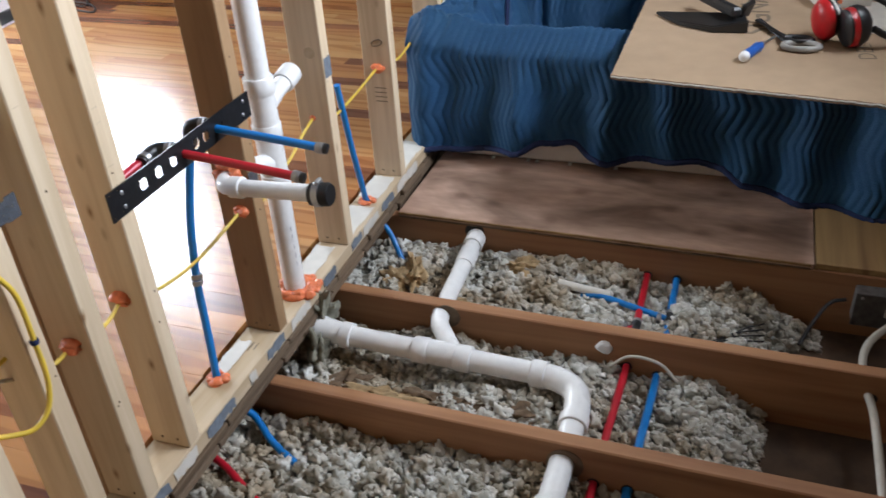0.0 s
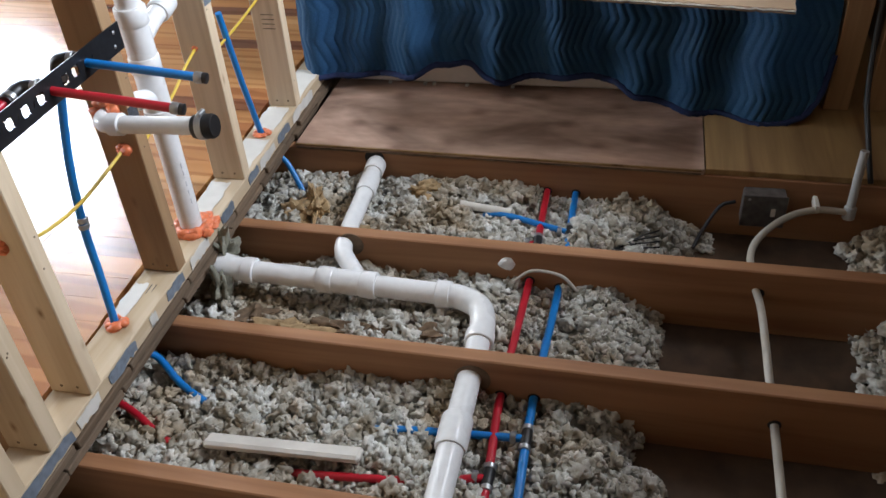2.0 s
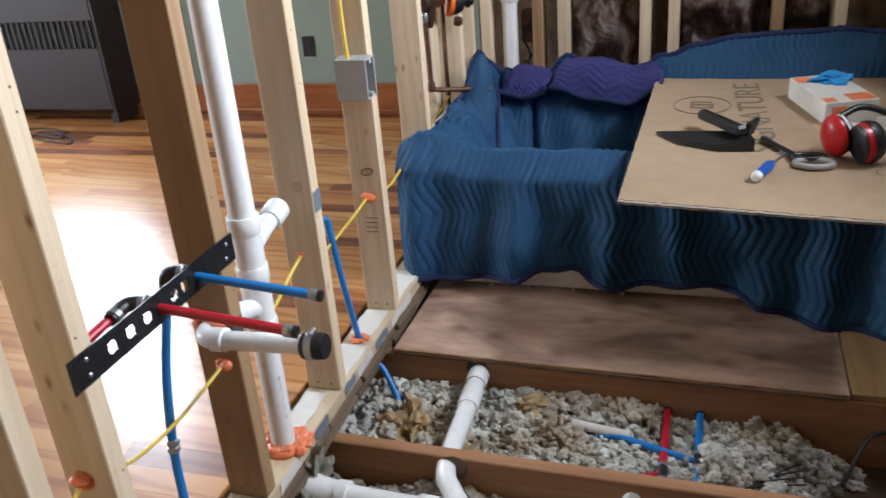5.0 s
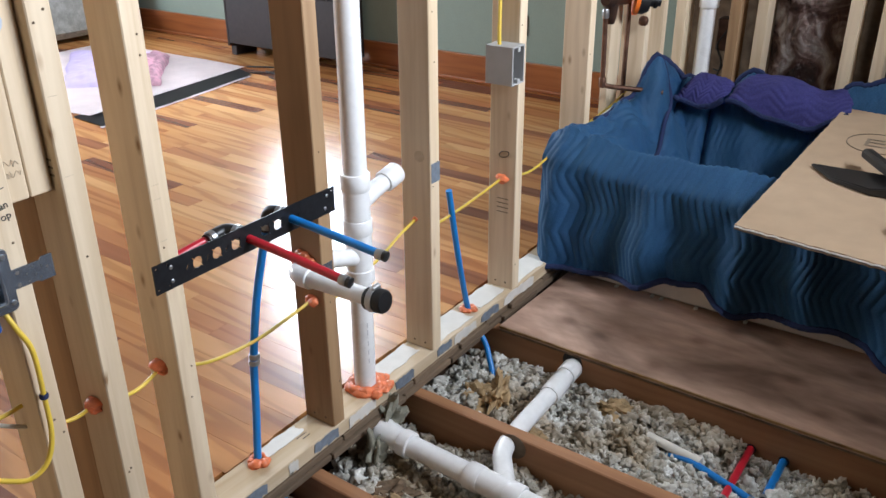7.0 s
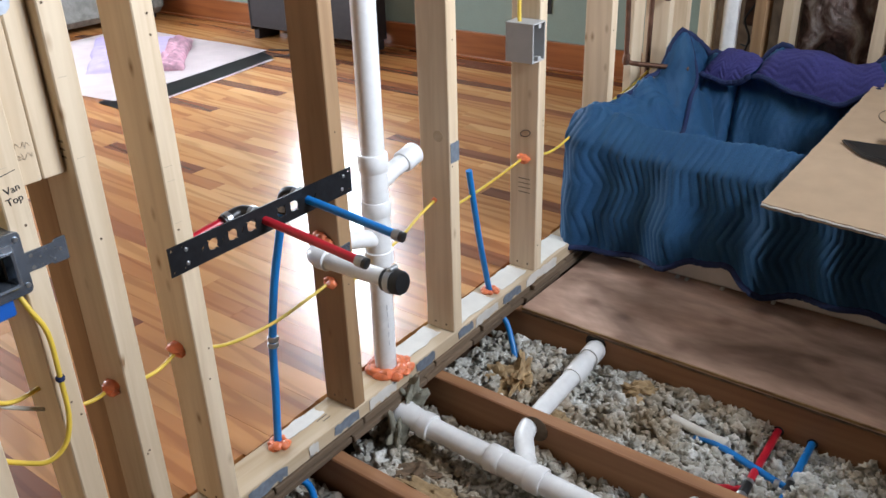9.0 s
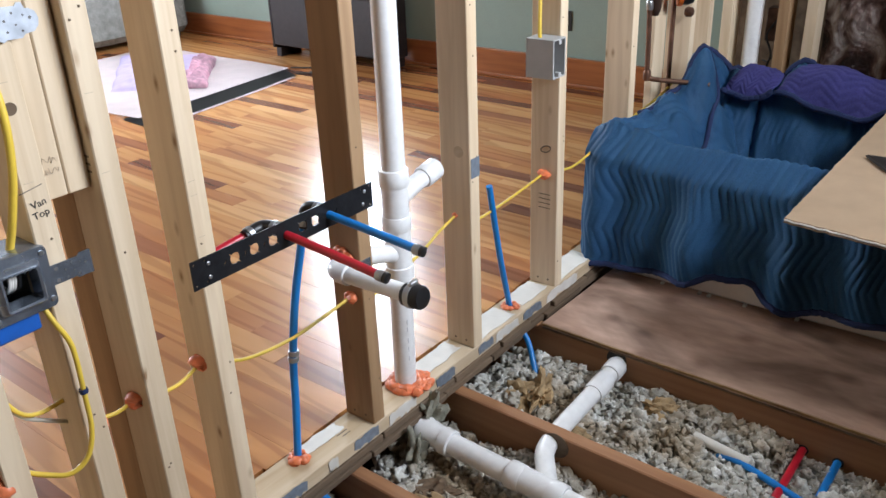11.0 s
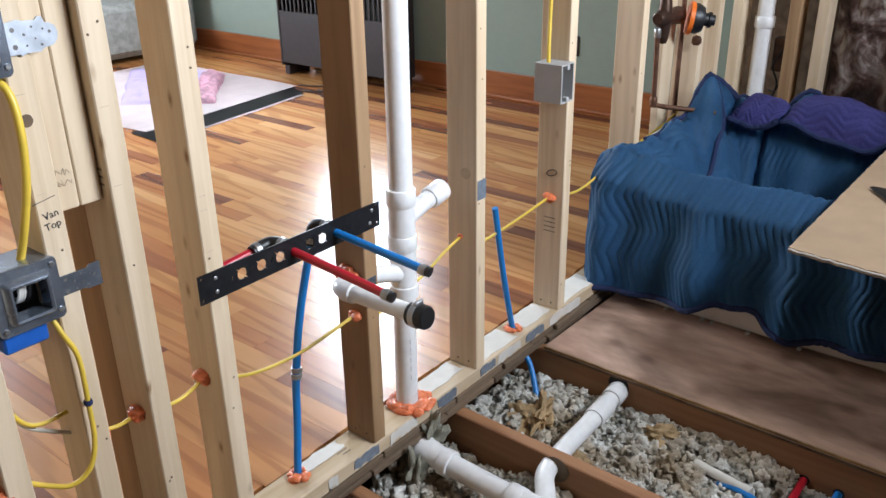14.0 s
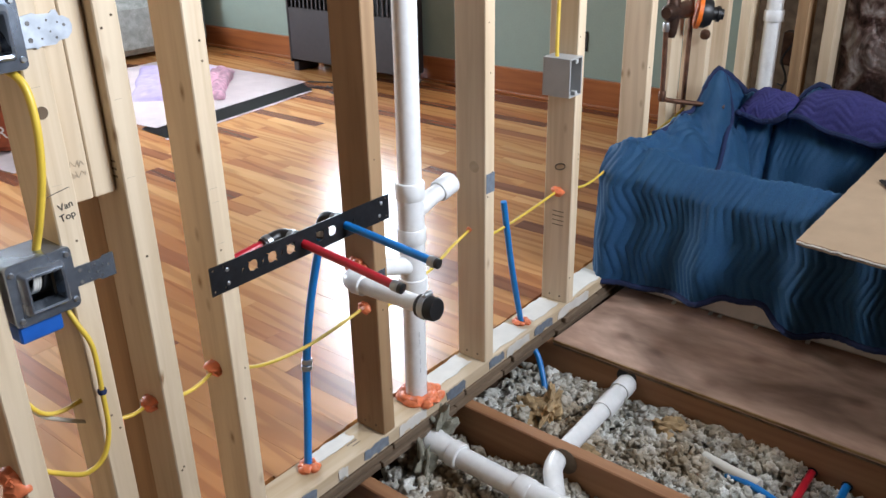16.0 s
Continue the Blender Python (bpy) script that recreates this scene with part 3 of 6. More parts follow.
foam_ring((-0.044, 2.363, 0.432), 0.006, 5, 9, size=0.012, axis="y")
foam_ring((-0.05, D - 0.003, 0.438), 0.006, 5, 10, size=0.012, axis="y")
foam_ring((-0.04, 1.017, 0.445), 0.006, 5, 12, size=0.011, axis="y")
foam_ring((-0.045, 0.945, 0.44), 0.006, 5, 13, size=0.012, axis="y")
foam_ring((-0.03, 0.769, 0.44), 0.010, 6, 14, size=0.016, axis="y")
foam_ring((-0.049, B - 0.002, 0.45), 0.003, 3, 15, size=0.006, axis="y")

# ---- drain below the floor ----
drain = thing("branch_drain", "white plastic drain pipe with wye and long bend across the joists", "pipe")
zc = -0.030
part("bend", tube(smooth_path([(sx, sy, 0.03), (sx + 0.004, sy - 0.004, 0.0), (sx + 0.035, sy - 0.016, zc + 0.006), (0.07, 1.703, zc)]), R2 + 0.002, 24), PVC, drain, smooth=True)
part("pipe", tube([(0.02, 1.705, zc), (0.60, 1.690, zc - 0.012)], R2, 24), PVC, drain, smooth=True)
hub((0.078, 1.703, zc), (0.108, 1.702, zc - 0.001), R2 + 0.0052, "coupling", drain)
part("flare", profile((0.012, 1.705, zc + 0.004), (0.09, 1.703, zc), [(0, R2 + 0.010), (0.3, R2 + 0.007), (0.7, R2 + 0.003), (1, R2 + 0.002)], 24), PVC, drain, smooth=True)
hub((0.275, 1.698, zc - 0.004), (0.315, 1.697, zc - 0.005), R2 + 0.0048, "coupling", drain)
hub((0.385, 1.695, zc - 0.006), (0.425, 1.694, zc - 0.007), R2 + 0.0048, "coupling", drain)
part("wye", tube([(0.31, 1.697, zc - 0.004), (0.39, 1.695, zc - 0.006)], R2 + 0.004, 24), PVC, drain, smooth=True)
part("branch", tube(smooth_path([(0.38, 1.70, zc - 0.004), (0.335, 1.76, zc + 0.0), (0.305, 1.81, zc + 0.002), (0.292, 1.90, zc), (0.285, 2.08, zc - 0.002), (0.278, 2.25, zc)]), R15 + 0.003, 20), PVC, drain, smooth=True)
hub((0.286, 2.08, zc - 0.002), (0.282, 2.16, zc - 0.001), R15 + 0.0058, "coupling", drain)
hub((0.281, 2.185, zc), (0.279, 2.235, zc), R15 + 0.0065, "coupling", drain)
part("long_bend", tube(smooth_path([(0.59, 1.690, zc - 0.012), (0.64, 1.683, zc - 0.013), (0.685, 1.655, zc - 0.015), (0.70, 1.60, zc - 0.018), (0.70, 1.55, zc - 0.022)]), R2 + 0.003, 24), PVC, drain, smooth=True)
hub((0.575, 1.691, zc - 0.012), (0.61, 1.689, zc - 0.012), R2 + 0.0048, "coupling", drain)
hub((0.70, 1.575, zc - 0.020), (0.70, 1.545, zc - 0.022), R2 + 0.0048, "coupling", drain)
part("pipe", tube([(0.70, 1.56, zc - 0.020), (0.692, 1.2, zc - 0.035), (0.688, 0.7, zc - 0.05)], R2, 24), PVC, drain, smooth=True)
hub((0.693, 1.33, zc - 0.03), (0.692, 1.25, zc - 0.033), R2 + 0.0048, "coupling", drain)
# flat dark discs paint the shaded gap of the bored holes round the drain
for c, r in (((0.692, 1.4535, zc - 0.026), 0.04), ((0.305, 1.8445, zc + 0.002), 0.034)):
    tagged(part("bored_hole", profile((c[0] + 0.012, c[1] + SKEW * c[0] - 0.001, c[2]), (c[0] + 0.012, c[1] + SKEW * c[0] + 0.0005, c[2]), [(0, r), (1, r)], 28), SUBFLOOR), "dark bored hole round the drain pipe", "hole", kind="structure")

# ---- water lines ----


def pex(name, label, pts, mat, r=0.0085, steps_=6):
    ob = thing(name, label, "water line")
    part("tube", tube(smooth_path(pts, steps_), r, 12), mat, ob, smooth=True)
    return ob


def crimp(parent, p, way, r=0.0105, length=0.012, material=CRIMP, name="crimp_ring"):
    p, way = Vector(p), Vector(way).normalized()
    return part(name, profile(p - way * length / 2, p + way * length / 2, [(0, r), (0.1, r + 0.0012), (0.9, r + 0.0012), (1, r)], 16), material, parent, "steel crimp ring" if material is CRIMP else "", True)


cold = pex("cold_water_riser", "blue plastic water tube rising from the plate to a bracket", [(-0.058, 1.361, 0.0), (-0.059, 1.363, 0.08), (-0.070, 1.385, 0.2), (-0.078, 1.402, 0.314), (-0.074, 1.425, 0.45), (-0.055, 1.452, 0.60)], BLUE_PEX)
crimp(cold, (-0.078, 1.402, 0.308), (0, 0.05, 1))
crimp(cold, (-0.078, 1.4045, 0.322), (0, 0.05, 1))
stub = pex("cold_stub_out", "blue plastic stub-out tube with a crimped black plug", [(-0.03, 1.468, 0.640), (0.10, 1.478, 0.623), (0.222, 1.487, 0.606)], BLUE_PEX)
crimp(stub, (0.213, 1.486, 0.607), (1, 0.08, -0.13), 0.0098, 0.016)
part("plug", profile((0.216, 1.4865, 0.607), (0.229, 1.4875, 0.605), [(0, 0.009), (0.3, 0.0105), (0.9, 0.0105), (1, 0.008)], 14), BLACKP, stub, "black plug", True)
hot = pex("hot_water_line", "red plastic water tube behind the black bracket", [(-0.06, 1.195, 0.622), (-0.06, 1.24, 0.629), (-0.055, 1.30, 0.637), (-0.05, 1.335, 0.64)], RED_PEX)
stub = pex("hot_stub_out", "red plastic stub-out tube with a crimped black plug", [(-0.03, 1.355, 0.640), (0.10, 1.366, 0.621), (0.228, 1.376, 0.601)], RED_PEX)
crimp(stub, (0.219, 1.3755, 0.6025), (1, 0.08, -0.15), 0.0098, 0.016)
part("plug", profile((0.222, 1.3757, 0.602), (0.235, 1.377, 0.600), [(0, 0.009), (0.3, 0.0105), (0.9, 0.0105), (1, 0.008)], 14), BLACKP, stub, "black plug", True)
for y, z, to in ((1.461, 0.645, "z"), (1.352, 0.645, "y")):
    el = thing("elbow_fitting", "black plastic elbow with grey crimp rings behind the bracket", "pipe fitting")
    bend = [(-0.055, y - 0.006, z - 0.045), (-0.053, y, z - 0.01), (-0.035, y + 0.004, z), (-0.002, y + 0.008, z - 0.002)] if to == "z" else [(-0.05, y - 0.05, z - 0.006), (-0.05, y - 0.012, z - 0.001), (-0.035, y, z), (-0.002, y + 0.004, z - 0.002)]
    part("body", tube(smooth_path(bend), 0.0125, 14), BLACKP, el, smooth=True)
    a, b = Vector(bend[0]), Vector(bend[1])
    crimp(el, a.lerp(b, 0.3), b - a, 0.0135, 0.012)
    crimp(el, Vector(bend[2]).lerp(Vector(bend[3]), 0.4), (1, 0, 0), 0.0135, 0.012)

# black stub-out bracket with punched holes
bm = bmesh.new()
y0, y1, z0, z1 = 1.142, 1.598, 0.610, 0.664


def loop(pts):
    vs = [bm.verts.new((0.0, y, z)) for y, z in pts]
    return [bm.edges.new((a, b)) for a, b in zip(vs, vs[1:] + vs[:1])]


edges = loop([(y0, z0), (y1, z0), (y1, z1), (y0, z1)])
for k, y in enumerate((1.235, 1.280, 1.325, 1.400, 1.433, 1.525)):
    zc2, r = 0.637, 0.0108
    pts = []
    for i in range(48):
        a = 2 * math.pi * i / 48
        rr = r * (1.6 if i % 12 == 6 else 1.0)
        pts.append((y + rr * math.cos(a), zc2 + rr * math.sin(a)))
    if k < 5:
        edges += loop(pts)
for y in (1.213, 1.258, 1.303, 1.348, 1.415, 1.452, 1.49):
    edges += loop([(y + 0.0016 * math.cos(a) + 0.003 * math.sin(a), 0.637 + 0.006 * math.sin(a)) for a in (2 * math.pi * i / 10 for i in range(10))]) if y not in (1.348, 1.415, 1.452) else []
for y in (1.149, 1.172, 1.59, 1.567):
    for z in (0.617, 0.657):
        edges += loop([(y + 0.0022 * math.cos(a), z + 0.0022 * math.sin(a)) for a in (2 * math.pi * i / 8 for i in range(8))])
bmesh.ops.triangle_fill(bm, edges=edges, use_beauty=True)
ext = bmesh.ops.extrude_face_region(bm, geom=bm.faces[:])
bmesh.ops.translate(bm, vec=(0.0025, 0, 0), verts=[v for v in ext["geom"] if isinstance(v, bmesh.types.BMVert)])
bmesh.ops.translate(bm, vec=(0.001, 0, 0), verts=bm.verts)
bracket = thing("pipe_bracket", "long black metal bracket with punched holes across two studs", "bracket")
part("strip", bm, STRIP, bracket)
for y, z in ((1.178, 0.624), (1.178, 0.650), (1.568, 0.624), (1.575, 0.650)):
    part("screw", profile((0.003, y, z), (0.0055, y, z), [(0, 0.004), (0.5, 0.004), (1, 0.0025)], 10), CRIMP, bracket, "steel screw head")

# second blue riser
riser = pex("cold_water_riser", "blue plastic water tube rising from the plate with an open end", [(0.10, 2.12, -0.13), (0.06, 2.155, -0.07), (0.012, 2.19, -0.01), (-0.03, 2.185, 0.03), (-0.045, 2.188, 0.08), (-0.045, 2.160, 0.18), (-0.045, 2.130, 0.30), (-0.045, 2.092, 0.482)], BLUE_PEX)

# lines along the bays
hotm = pex("hot_water_main", "red plastic water tube passing through the joists", [(0.775, 0.7, -0.10), (0.772, 1.2, -0.092), (0.765, 1.45, -0.095), (0.781, 1.84, -0.092), (0.784, 2.25, -0.088)], RED_PEX, 0.0095)
coldm = pex("cold_water_main", "blue plastic water tube passing through the joists", [(0.842, 0.7, -0.10), (0.836, 1.2, -0.092), (0.837, 1.45, -0.092), (0.856, 1.84, -0.105), (0.866, 2.25, -0.089)], BLUE_PEX, 0.0095)
for p, par, mat in (((0.834, 1.323, -0.091), coldm, BLUE_PEX), ((0.773, 1.215, -0.092), hotm, RED_PEX), ((0.862, 2.05, -0.097), coldm, BLUE_PEX), ((0.783, 1.985, -0.09), hotm, RED_PEX)):
    p = Vector(p)
    te = part("tee_fitting", profile(p - Vector((0, 0.026, 0)), p + Vector((0, 0.026, 0)), [(0, 0.011), (0.1, 0.012), (0.9, 0.012), (1, 0.011)], 14), BLACKP, par, "black tee fitting", True)
    for o in (-0.026, 0.026):
        crimp(te, p + Vector((0, o, 0)), (0, 1, 0), 0.0118, 0.012)
    crimp(te, p + Vector((-0.026, 0, 0)), (1, 0, 0), 0.0118, 0.012)
part("branch", tube(smooth_path([(0.83, 1.323, -0.091), (0.70, 1.318, -0.093), (0.56, 1.305, -0.09), (0.44, 1.305, -0.115)]), 0.0085, 12), BLUE_PEX, coldm, smooth=True)
part("branch", tube(smooth_path([(0.77, 1.215, -0.092), (0.62, 1.185, -0.09), (0.48, 1.172, -0.09), (0.36, 1.18, -0.11)]), 0.0085, 12), RED_PEX, hotm, smooth=True)
part("branch", tube(smooth_path([(0.862, 2.05, -0.097), (0.76, 2.07, -0.085), (0.66, 2.10, -0.085), (0.60, 2.11, -0.11)]), 0.0085, 12), BLUE_PEX, coldm, smooth=True)
part("branch", tube(smooth_path([(0.783, 1.985, -0.09), (0.74, 1.97, -0.095), (0.69, 1.965, -0.12)]), 0.0085, 12), RED_PEX, hotm, smooth=True)
pex("hot_water_line", "red plastic tube coming from under the plate into the wool", [(-0.12, 1.29, -0.06), (-0.02, 1.26, -0.07), (0.06, 1.22, -0.085), (0.15, 1.18, -0.11)], RED_PEX)
pex("cold_water_line", "blue plastic tube coming from under the plate into the wool", [(-0.06, 1.37, -0.02), (-0.02, 1.40, -0.05), (0.05, 1.36, -0.085), (0.13, 1.325, -0.105)], BLUE_PEX)

# ---- electrical ----


def cable(name, label, pts, mat=CABLE, r=0.0037, cat="cable"):
    ob = part(name, tube(smooth_path(pts), r, 10), mat, smooth=True)
    return tagged(ob, label, cat)


YL = "yellow electrical cable threaded through the studs"
cable("cable", YL, [(-0.05, 0.95, 0.44), (-0.045, 0.985, 0.436), (-0.04, 1.02, 0.446)])
cable("cable", YL, [(-0.04, 1.05, 0.43), (-0.05, 1.11, 0.42), (-0.05, D, 0.438)])
cable("cable", YL, [(-0.05, D + 0.03, 0.425), (-0.055, 1.27, 0.388), (-0.05, 1.38, 0.378), (-0.042, 1.48, 0.392), (-0.034, A, 0.407)])
cable("cable", YL, [(-0.034, A + 0.03, 0.37), (-0.05, 1.68, 0.375), (-0.05, 1.80, 0.40), (-0.05, 1.88, 0.43), (-0.049, B, 0.450)])
cable("cable", YL, [(-0.05, B + 0.03, 0.415), (-0.048, 2.05, 0.405), (-0.045, 2.2, 0.415), (-0.044, C, 0.432)])
cable("cable", YL, [(-0.044, C + 0.03, 0.43), (-0.046, 2.55, 0.40), (-0.045, E, 0.44), (-0.045, 3.1, 0.47), (-0.045, 3.25, 0.5)])
cable("cable", "thick yellow cable dropping from the upper box to the lower", [(-0.03, 0.885, 1.055), (0.0, 0.902, 1.03), (0.012, 0.903, 0.98), (0.012, 0.896, 0.91), (0.0, 0.884, 0.84), (-0.02, 0.876, 0.785)], CABLE, 0.0058)
cable("cable", "yellow cable looping below the metal switch box", [(-0.01, 0.892, 0.705), (0.006, 0.900, 0.668), (0.014, 0.912, 0.625), (0.014, 0.912, 0.545), (0.014, 0.909, 0.475), (0.012, 0.893, 0.430), (0.004, 0.865, 0.412), (-0.012, 0.840, 0.418), (-0.03, 0.815, 0.432), (-0.045, 0.806, 0.44)], CABLE, 0.0042)
cable("cable", "yellow cable from the upper wall into the grey box", [(-0.05, 2.345, 1.5), (-0.05, 2.345, 1.05), (-0.048, 2.34, 0.95), (-0.04, 2.325, 0.86), (-0.035, 2.32, 0.815)], CABLE, 0.0055)
cable("ground_wire", "pale wire leaving an orange sealed hole", [(-0.05, 0.815, 0.565), (-0.045, 0.835, 0.525), (-0.045, 0.862, 0.508), (-0.05, 0.905, 0.505)], CABLE, 0.0036, "wire")
cable("ground_wire", "pale wire leaving an orange sealed hole", [(-0.056, 0.815, 0.56), (-0.05, 0.838, 0.515), (-0.05, 0.870, 0.488), (-0.055, 0.905, 0.462)], WHITE_CABLE, 0.0036, "wire")
foam_ring((-0.055, 0.805, 0.55), 0.005, 5, 16, size=0.012, axis="y")
for p in ((0.014, 0.912, 0.545), (-0.046, 2.343, 0.99)):
    tagged(part("cable_tie", profile((p[0], p[1], p[2] - 0.004), (p[0], p[1], p[2] + 0.004), [(0, 0.0062), (0.5, 0.0074), (1, 0.0062)], 12), NAVY, smooth=True), "dark blue tie round a yellow cable", "cable tie")


def rounded(y0, y1, z0, z1, r, n=4):
    out = []
    for cy, cz, a0 in ((y1 - r, z1 - r, 0), (y0 + r, z1 - r, 90), (y0 + r, z0 + r, 180), (y1 - r, z0 + r, 270)):
        out += [(cy + r * math.cos(radians(a0 + 90 * i / n)), cz + r * math.sin(radians(a0 + 90 * i / n))) for i in range(n + 1)]
    return out


def loft(rows):
    """Skin over closed loops of points, one after another."""
    bm = bmesh.new()
    rings = [[bm.verts.new(p) for p in row] for row in rows]
    for a, b in zip(rings, rings[1:]):
        for i in range(len(a)):
            q = (i + 1) % len(a)
            bm.faces.new((a[i], a[q], b[q], b[i]))
    return bm


def switch_box(y0, y1, z0, z1, label, bracket, metal, teeth):
    """A deep steel box with a stamped, sloping cover ring, folded wires and a punched nailing bracket."""
    ob = thing("switch_box", label, "electrical box")
    x0, x1, t = -0.058, 0.008, 0.003

    def ring(x, inset, r):
        return [(x, y, z) for y, z in rounded(y0 + inset, y1 - inset, z0 + inset, z1 - inset, r)]

    part("body", loft([ring(x1 - 0.001, 0.0, 0.007), ring(x0, 0.0, 0.007), ring(x0, 0.04, 0.004), ring(x0 + t, 0.04, 0.004), ring(x0 + t, t, 0.005), ring(x1 - 0.001, t, 0.005), ring(x1 - 0.001, 0.0, 0.007)]), GALV, ob, smooth=True)
    part("back", box((x0 - 0.001, y0 + 0.01, z0 + 0.01), (x0 + 0.0035, y1 - 0.01, z1 - 0.01)), OLDSTEEL, ob)
    part("cover_ring", loft([ring(x1, -0.001, 0.008), ring(x1 + 0.003, 0.0, 0.008), ring(x1 + 0.004, 0.013, 0.006), ring(x1 + 0.014, 0.018, 0.005), ring(x1 + 0.0155, 0.020, 0.004), ring(x1 + 0.0145, 0.0235, 0.003), ring(x1 - 0.012, 0.0245, 0.003), ring(x1 - 0.012, 0.0235, 0.003), ring(x1, 0.018, 0.004), ring(x1, -0.001, 0.008)]), GALV, ob, "stamped cover ring", True)
    for y, z in ((y0 + 0.008, z0 + 0.010), (y1 - 0.008, z1 - 0.010), (y1 - 0.007, z0 + 0.013), (y0 + 0.007, z1 - 0.013)):
        part("screw", profile((x1 + 0.003, y, z), (x1 + 0.0065, y, z), [(0, 0.0042), (0.6, 0.0042), (1, 0.003)], 10), CRIMP, ob)
    yc, zm = (y0 + y1) / 2, (z0 + z1) / 2
    for k, (dy, mat) in enumerate(((-0.008, KNOTBOARD), (-0.004, KNOTBOARD), (0.001, KNOTBOARD), (0.010, INK))):
        part("wire", tube(smooth_path([(x0 + 0.006, yc + dy, z0 + 0.03), (x0 + 0.03, yc + dy, zm - 0.018), (x0 + 0.050, yc + dy * 0.9, zm - 0.006), (x0 + 0.052, yc + dy * 0.8 + 0.003, zm + 0.012), (x0 + 0.036, yc + dy * 0.7 + 0.004, zm + 0.020 - 0.002 * k)]), 0.0026, 8), mat, ob, smooth=True)
    part("wire_end", tube([(x0 + 0.050, yc - 0.001, zm + 0.010), (x0 + 0.044, yc + 0.001, zm + 0.021)], 0.0036, 8), PINK, ob, "pinkish wire end", True)
    # bracket with a ragged, rounded outline
    za, zb, ye = bracket
    zc, hh, ln = (za + zb) / 2, (zb - za) / 2, ye - y1
    shape = [(0.0, -1.0), (0.22, -1.0), (0.27, -1.12), (0.34, -0.98), (0.62, -1.0), (0.70, -0.8), (0.88, -0.72), (0.97, -0.42), (1.0, 0.0), (0.96, 0.40), (0.86, 0.62), (0.78, 0.66), (0.74, 1.02), (0.66, 1.05), (0.60, 0.86), (0.36, 0.9), (0.28, 1.0), (0.0, 0.86)] if teeth else [(0, -0.8), (0.6, -0.8), (0.62, -0.95), (1.0, -0.95), (1.0, 1.0), (0.74, 1.0), (0.7, 0.78), (0.3, 0.8), (0.0, 0.8)]
    bm = bmesh.new()
    vs = [bm.verts.new((0.0025, y1 + u * ln, zc + v * hh)) for u, v in shape]
    ext = bmesh.ops.extrude_face_region(bm, geom=[bm.faces.new(vs)])
    bmesh.ops.translate(bm, vec=(0.002, 0, 0), verts=[v for v in ext["geom"] if isinstance(v, bmesh.types.BMVert)])
    br = part("bracket", bm, metal, ob, "perforated nailing bracket")
    for u, v, r in ((0.16, 0.45, 0.0032), (0.16, -0.55, 0.0034), (0.36, 0.1, 0.0018), (0.38, -0.55, 0.0016), (0.52, 0.5, 0.0016), (0.56, -0.2, 0.0014), (0.66, -0.6, 0.0018), (0.84, 0.1, 0.0022), (0.72, 0.3, 0.0014)):
        y, z = y1 + u * ln, zc + v * hh
        part("punched_hole", profile((0.0044, y, z), (0.0049, y, z), [(0, r), (1, r)], 10), OLDSTEEL, br)
    return ob


switch_box(0.816, 0.912, 0.697, 0.792, "open galvanised steel switch box with loose white wires", (0.720, 0.758, 0.978), GALV, False)
switch_box(0.822, 0.912, 1.048, 1.146, "open galvanised steel box with a perforated bracket", (1.072, 1.116, 0.984), ZINC, True)
tagged(part("blue_plastic_box", box((-0.06, 0.82, 0.665), (0.0, 0.885, 0.694), 0.003), BLUEBOX), "blue plastic box edge below the steel box", "electrical box")

gb = thing("outlet_box", "pale grey plastic outlet box nailed beside a stud", "electrical box")
bx = (-0.062, 0.018, 2.300, 2.363, 0.722, 0.825)
t = 0.004
for lo, hi in (((bx[0], bx[2], bx[4]), (bx[1], bx[2] + t, bx[5])), ((bx[0], bx[3] - t, bx[4]), (bx[1], bx[3], bx[5])), ((bx[0], bx[2] + t, bx[4]), (bx[1], bx[3] - t, bx[4] + t)), ((bx[0], bx[2] + t, bx[5] - t), (bx[1], bx[3] - t, bx[5]))):
    part("side", box(lo, hi, 0.001), GREYBOX, gb)
part("back", box((bx[0] - t, bx[2], bx[4]), (bx[0], bx[3], bx[5])), GREYBOX, gb)
for z in (0.728, 0.812):
    part("screw_lug", box((bx[1] - 0.012, 2.325, z - 0.002), (bx[1] + 0.002, 2.338, z + 0.009), 0.001), GREYBOX, gb)
mb = thing("junction_box", "dull steel junction box fixed to a joist side", "electrical box")
part("body", box((1.300, 2.205, -0.118), (1.408, 2.252, -0.024), 0.004), OLDSTEEL, mb)
part("cover", box((1.297, 2.2015, -0.121), (1.411, 2.2052, -0.021), 0.0015), OLDSTEEL, mb)
for x, z in ((1.313, -0.034), (1.395, -0.108)):
    part("screw", profile((x, 2.2016, z), (x, 2.1985, z), [(0, 0.004), (1, 0.003)], 10), CRIMP, mb)
part("print_mark", box((1.372, 2.2008, -0.085), (1.384, 2.2014, -0.06)), KNOTBOARD, mb)
mb.location = (0.015, -0.029, 0.0)
cable("cable", "grey cable from the junction box into the wool", [(1.30, 2.22, -0.075), (1.26, 2.20, -0.08), (1.22, 2.14, -0.11), (1.19, 2.08, -0.14)], INK, 0.005)
cable("cable", "white electrical cable running through the joists", [(1.57, 2.165, -0.05), (1.50, 2.160, -0.045), (1.43, 2.12, -0.04), (1.36, 2.04, -0.035), (1.315, 1.95, -0.035), (1.310, 1.86, -0.05), (1.325, 1.757, -0.065), (1.323, 1.527, -0.074), (1.323, 1.410, -0.085), (1.318, 1.237, -0.085), (1.31, 1.0, -0.085)], WHITE_CABLE, 0.009)
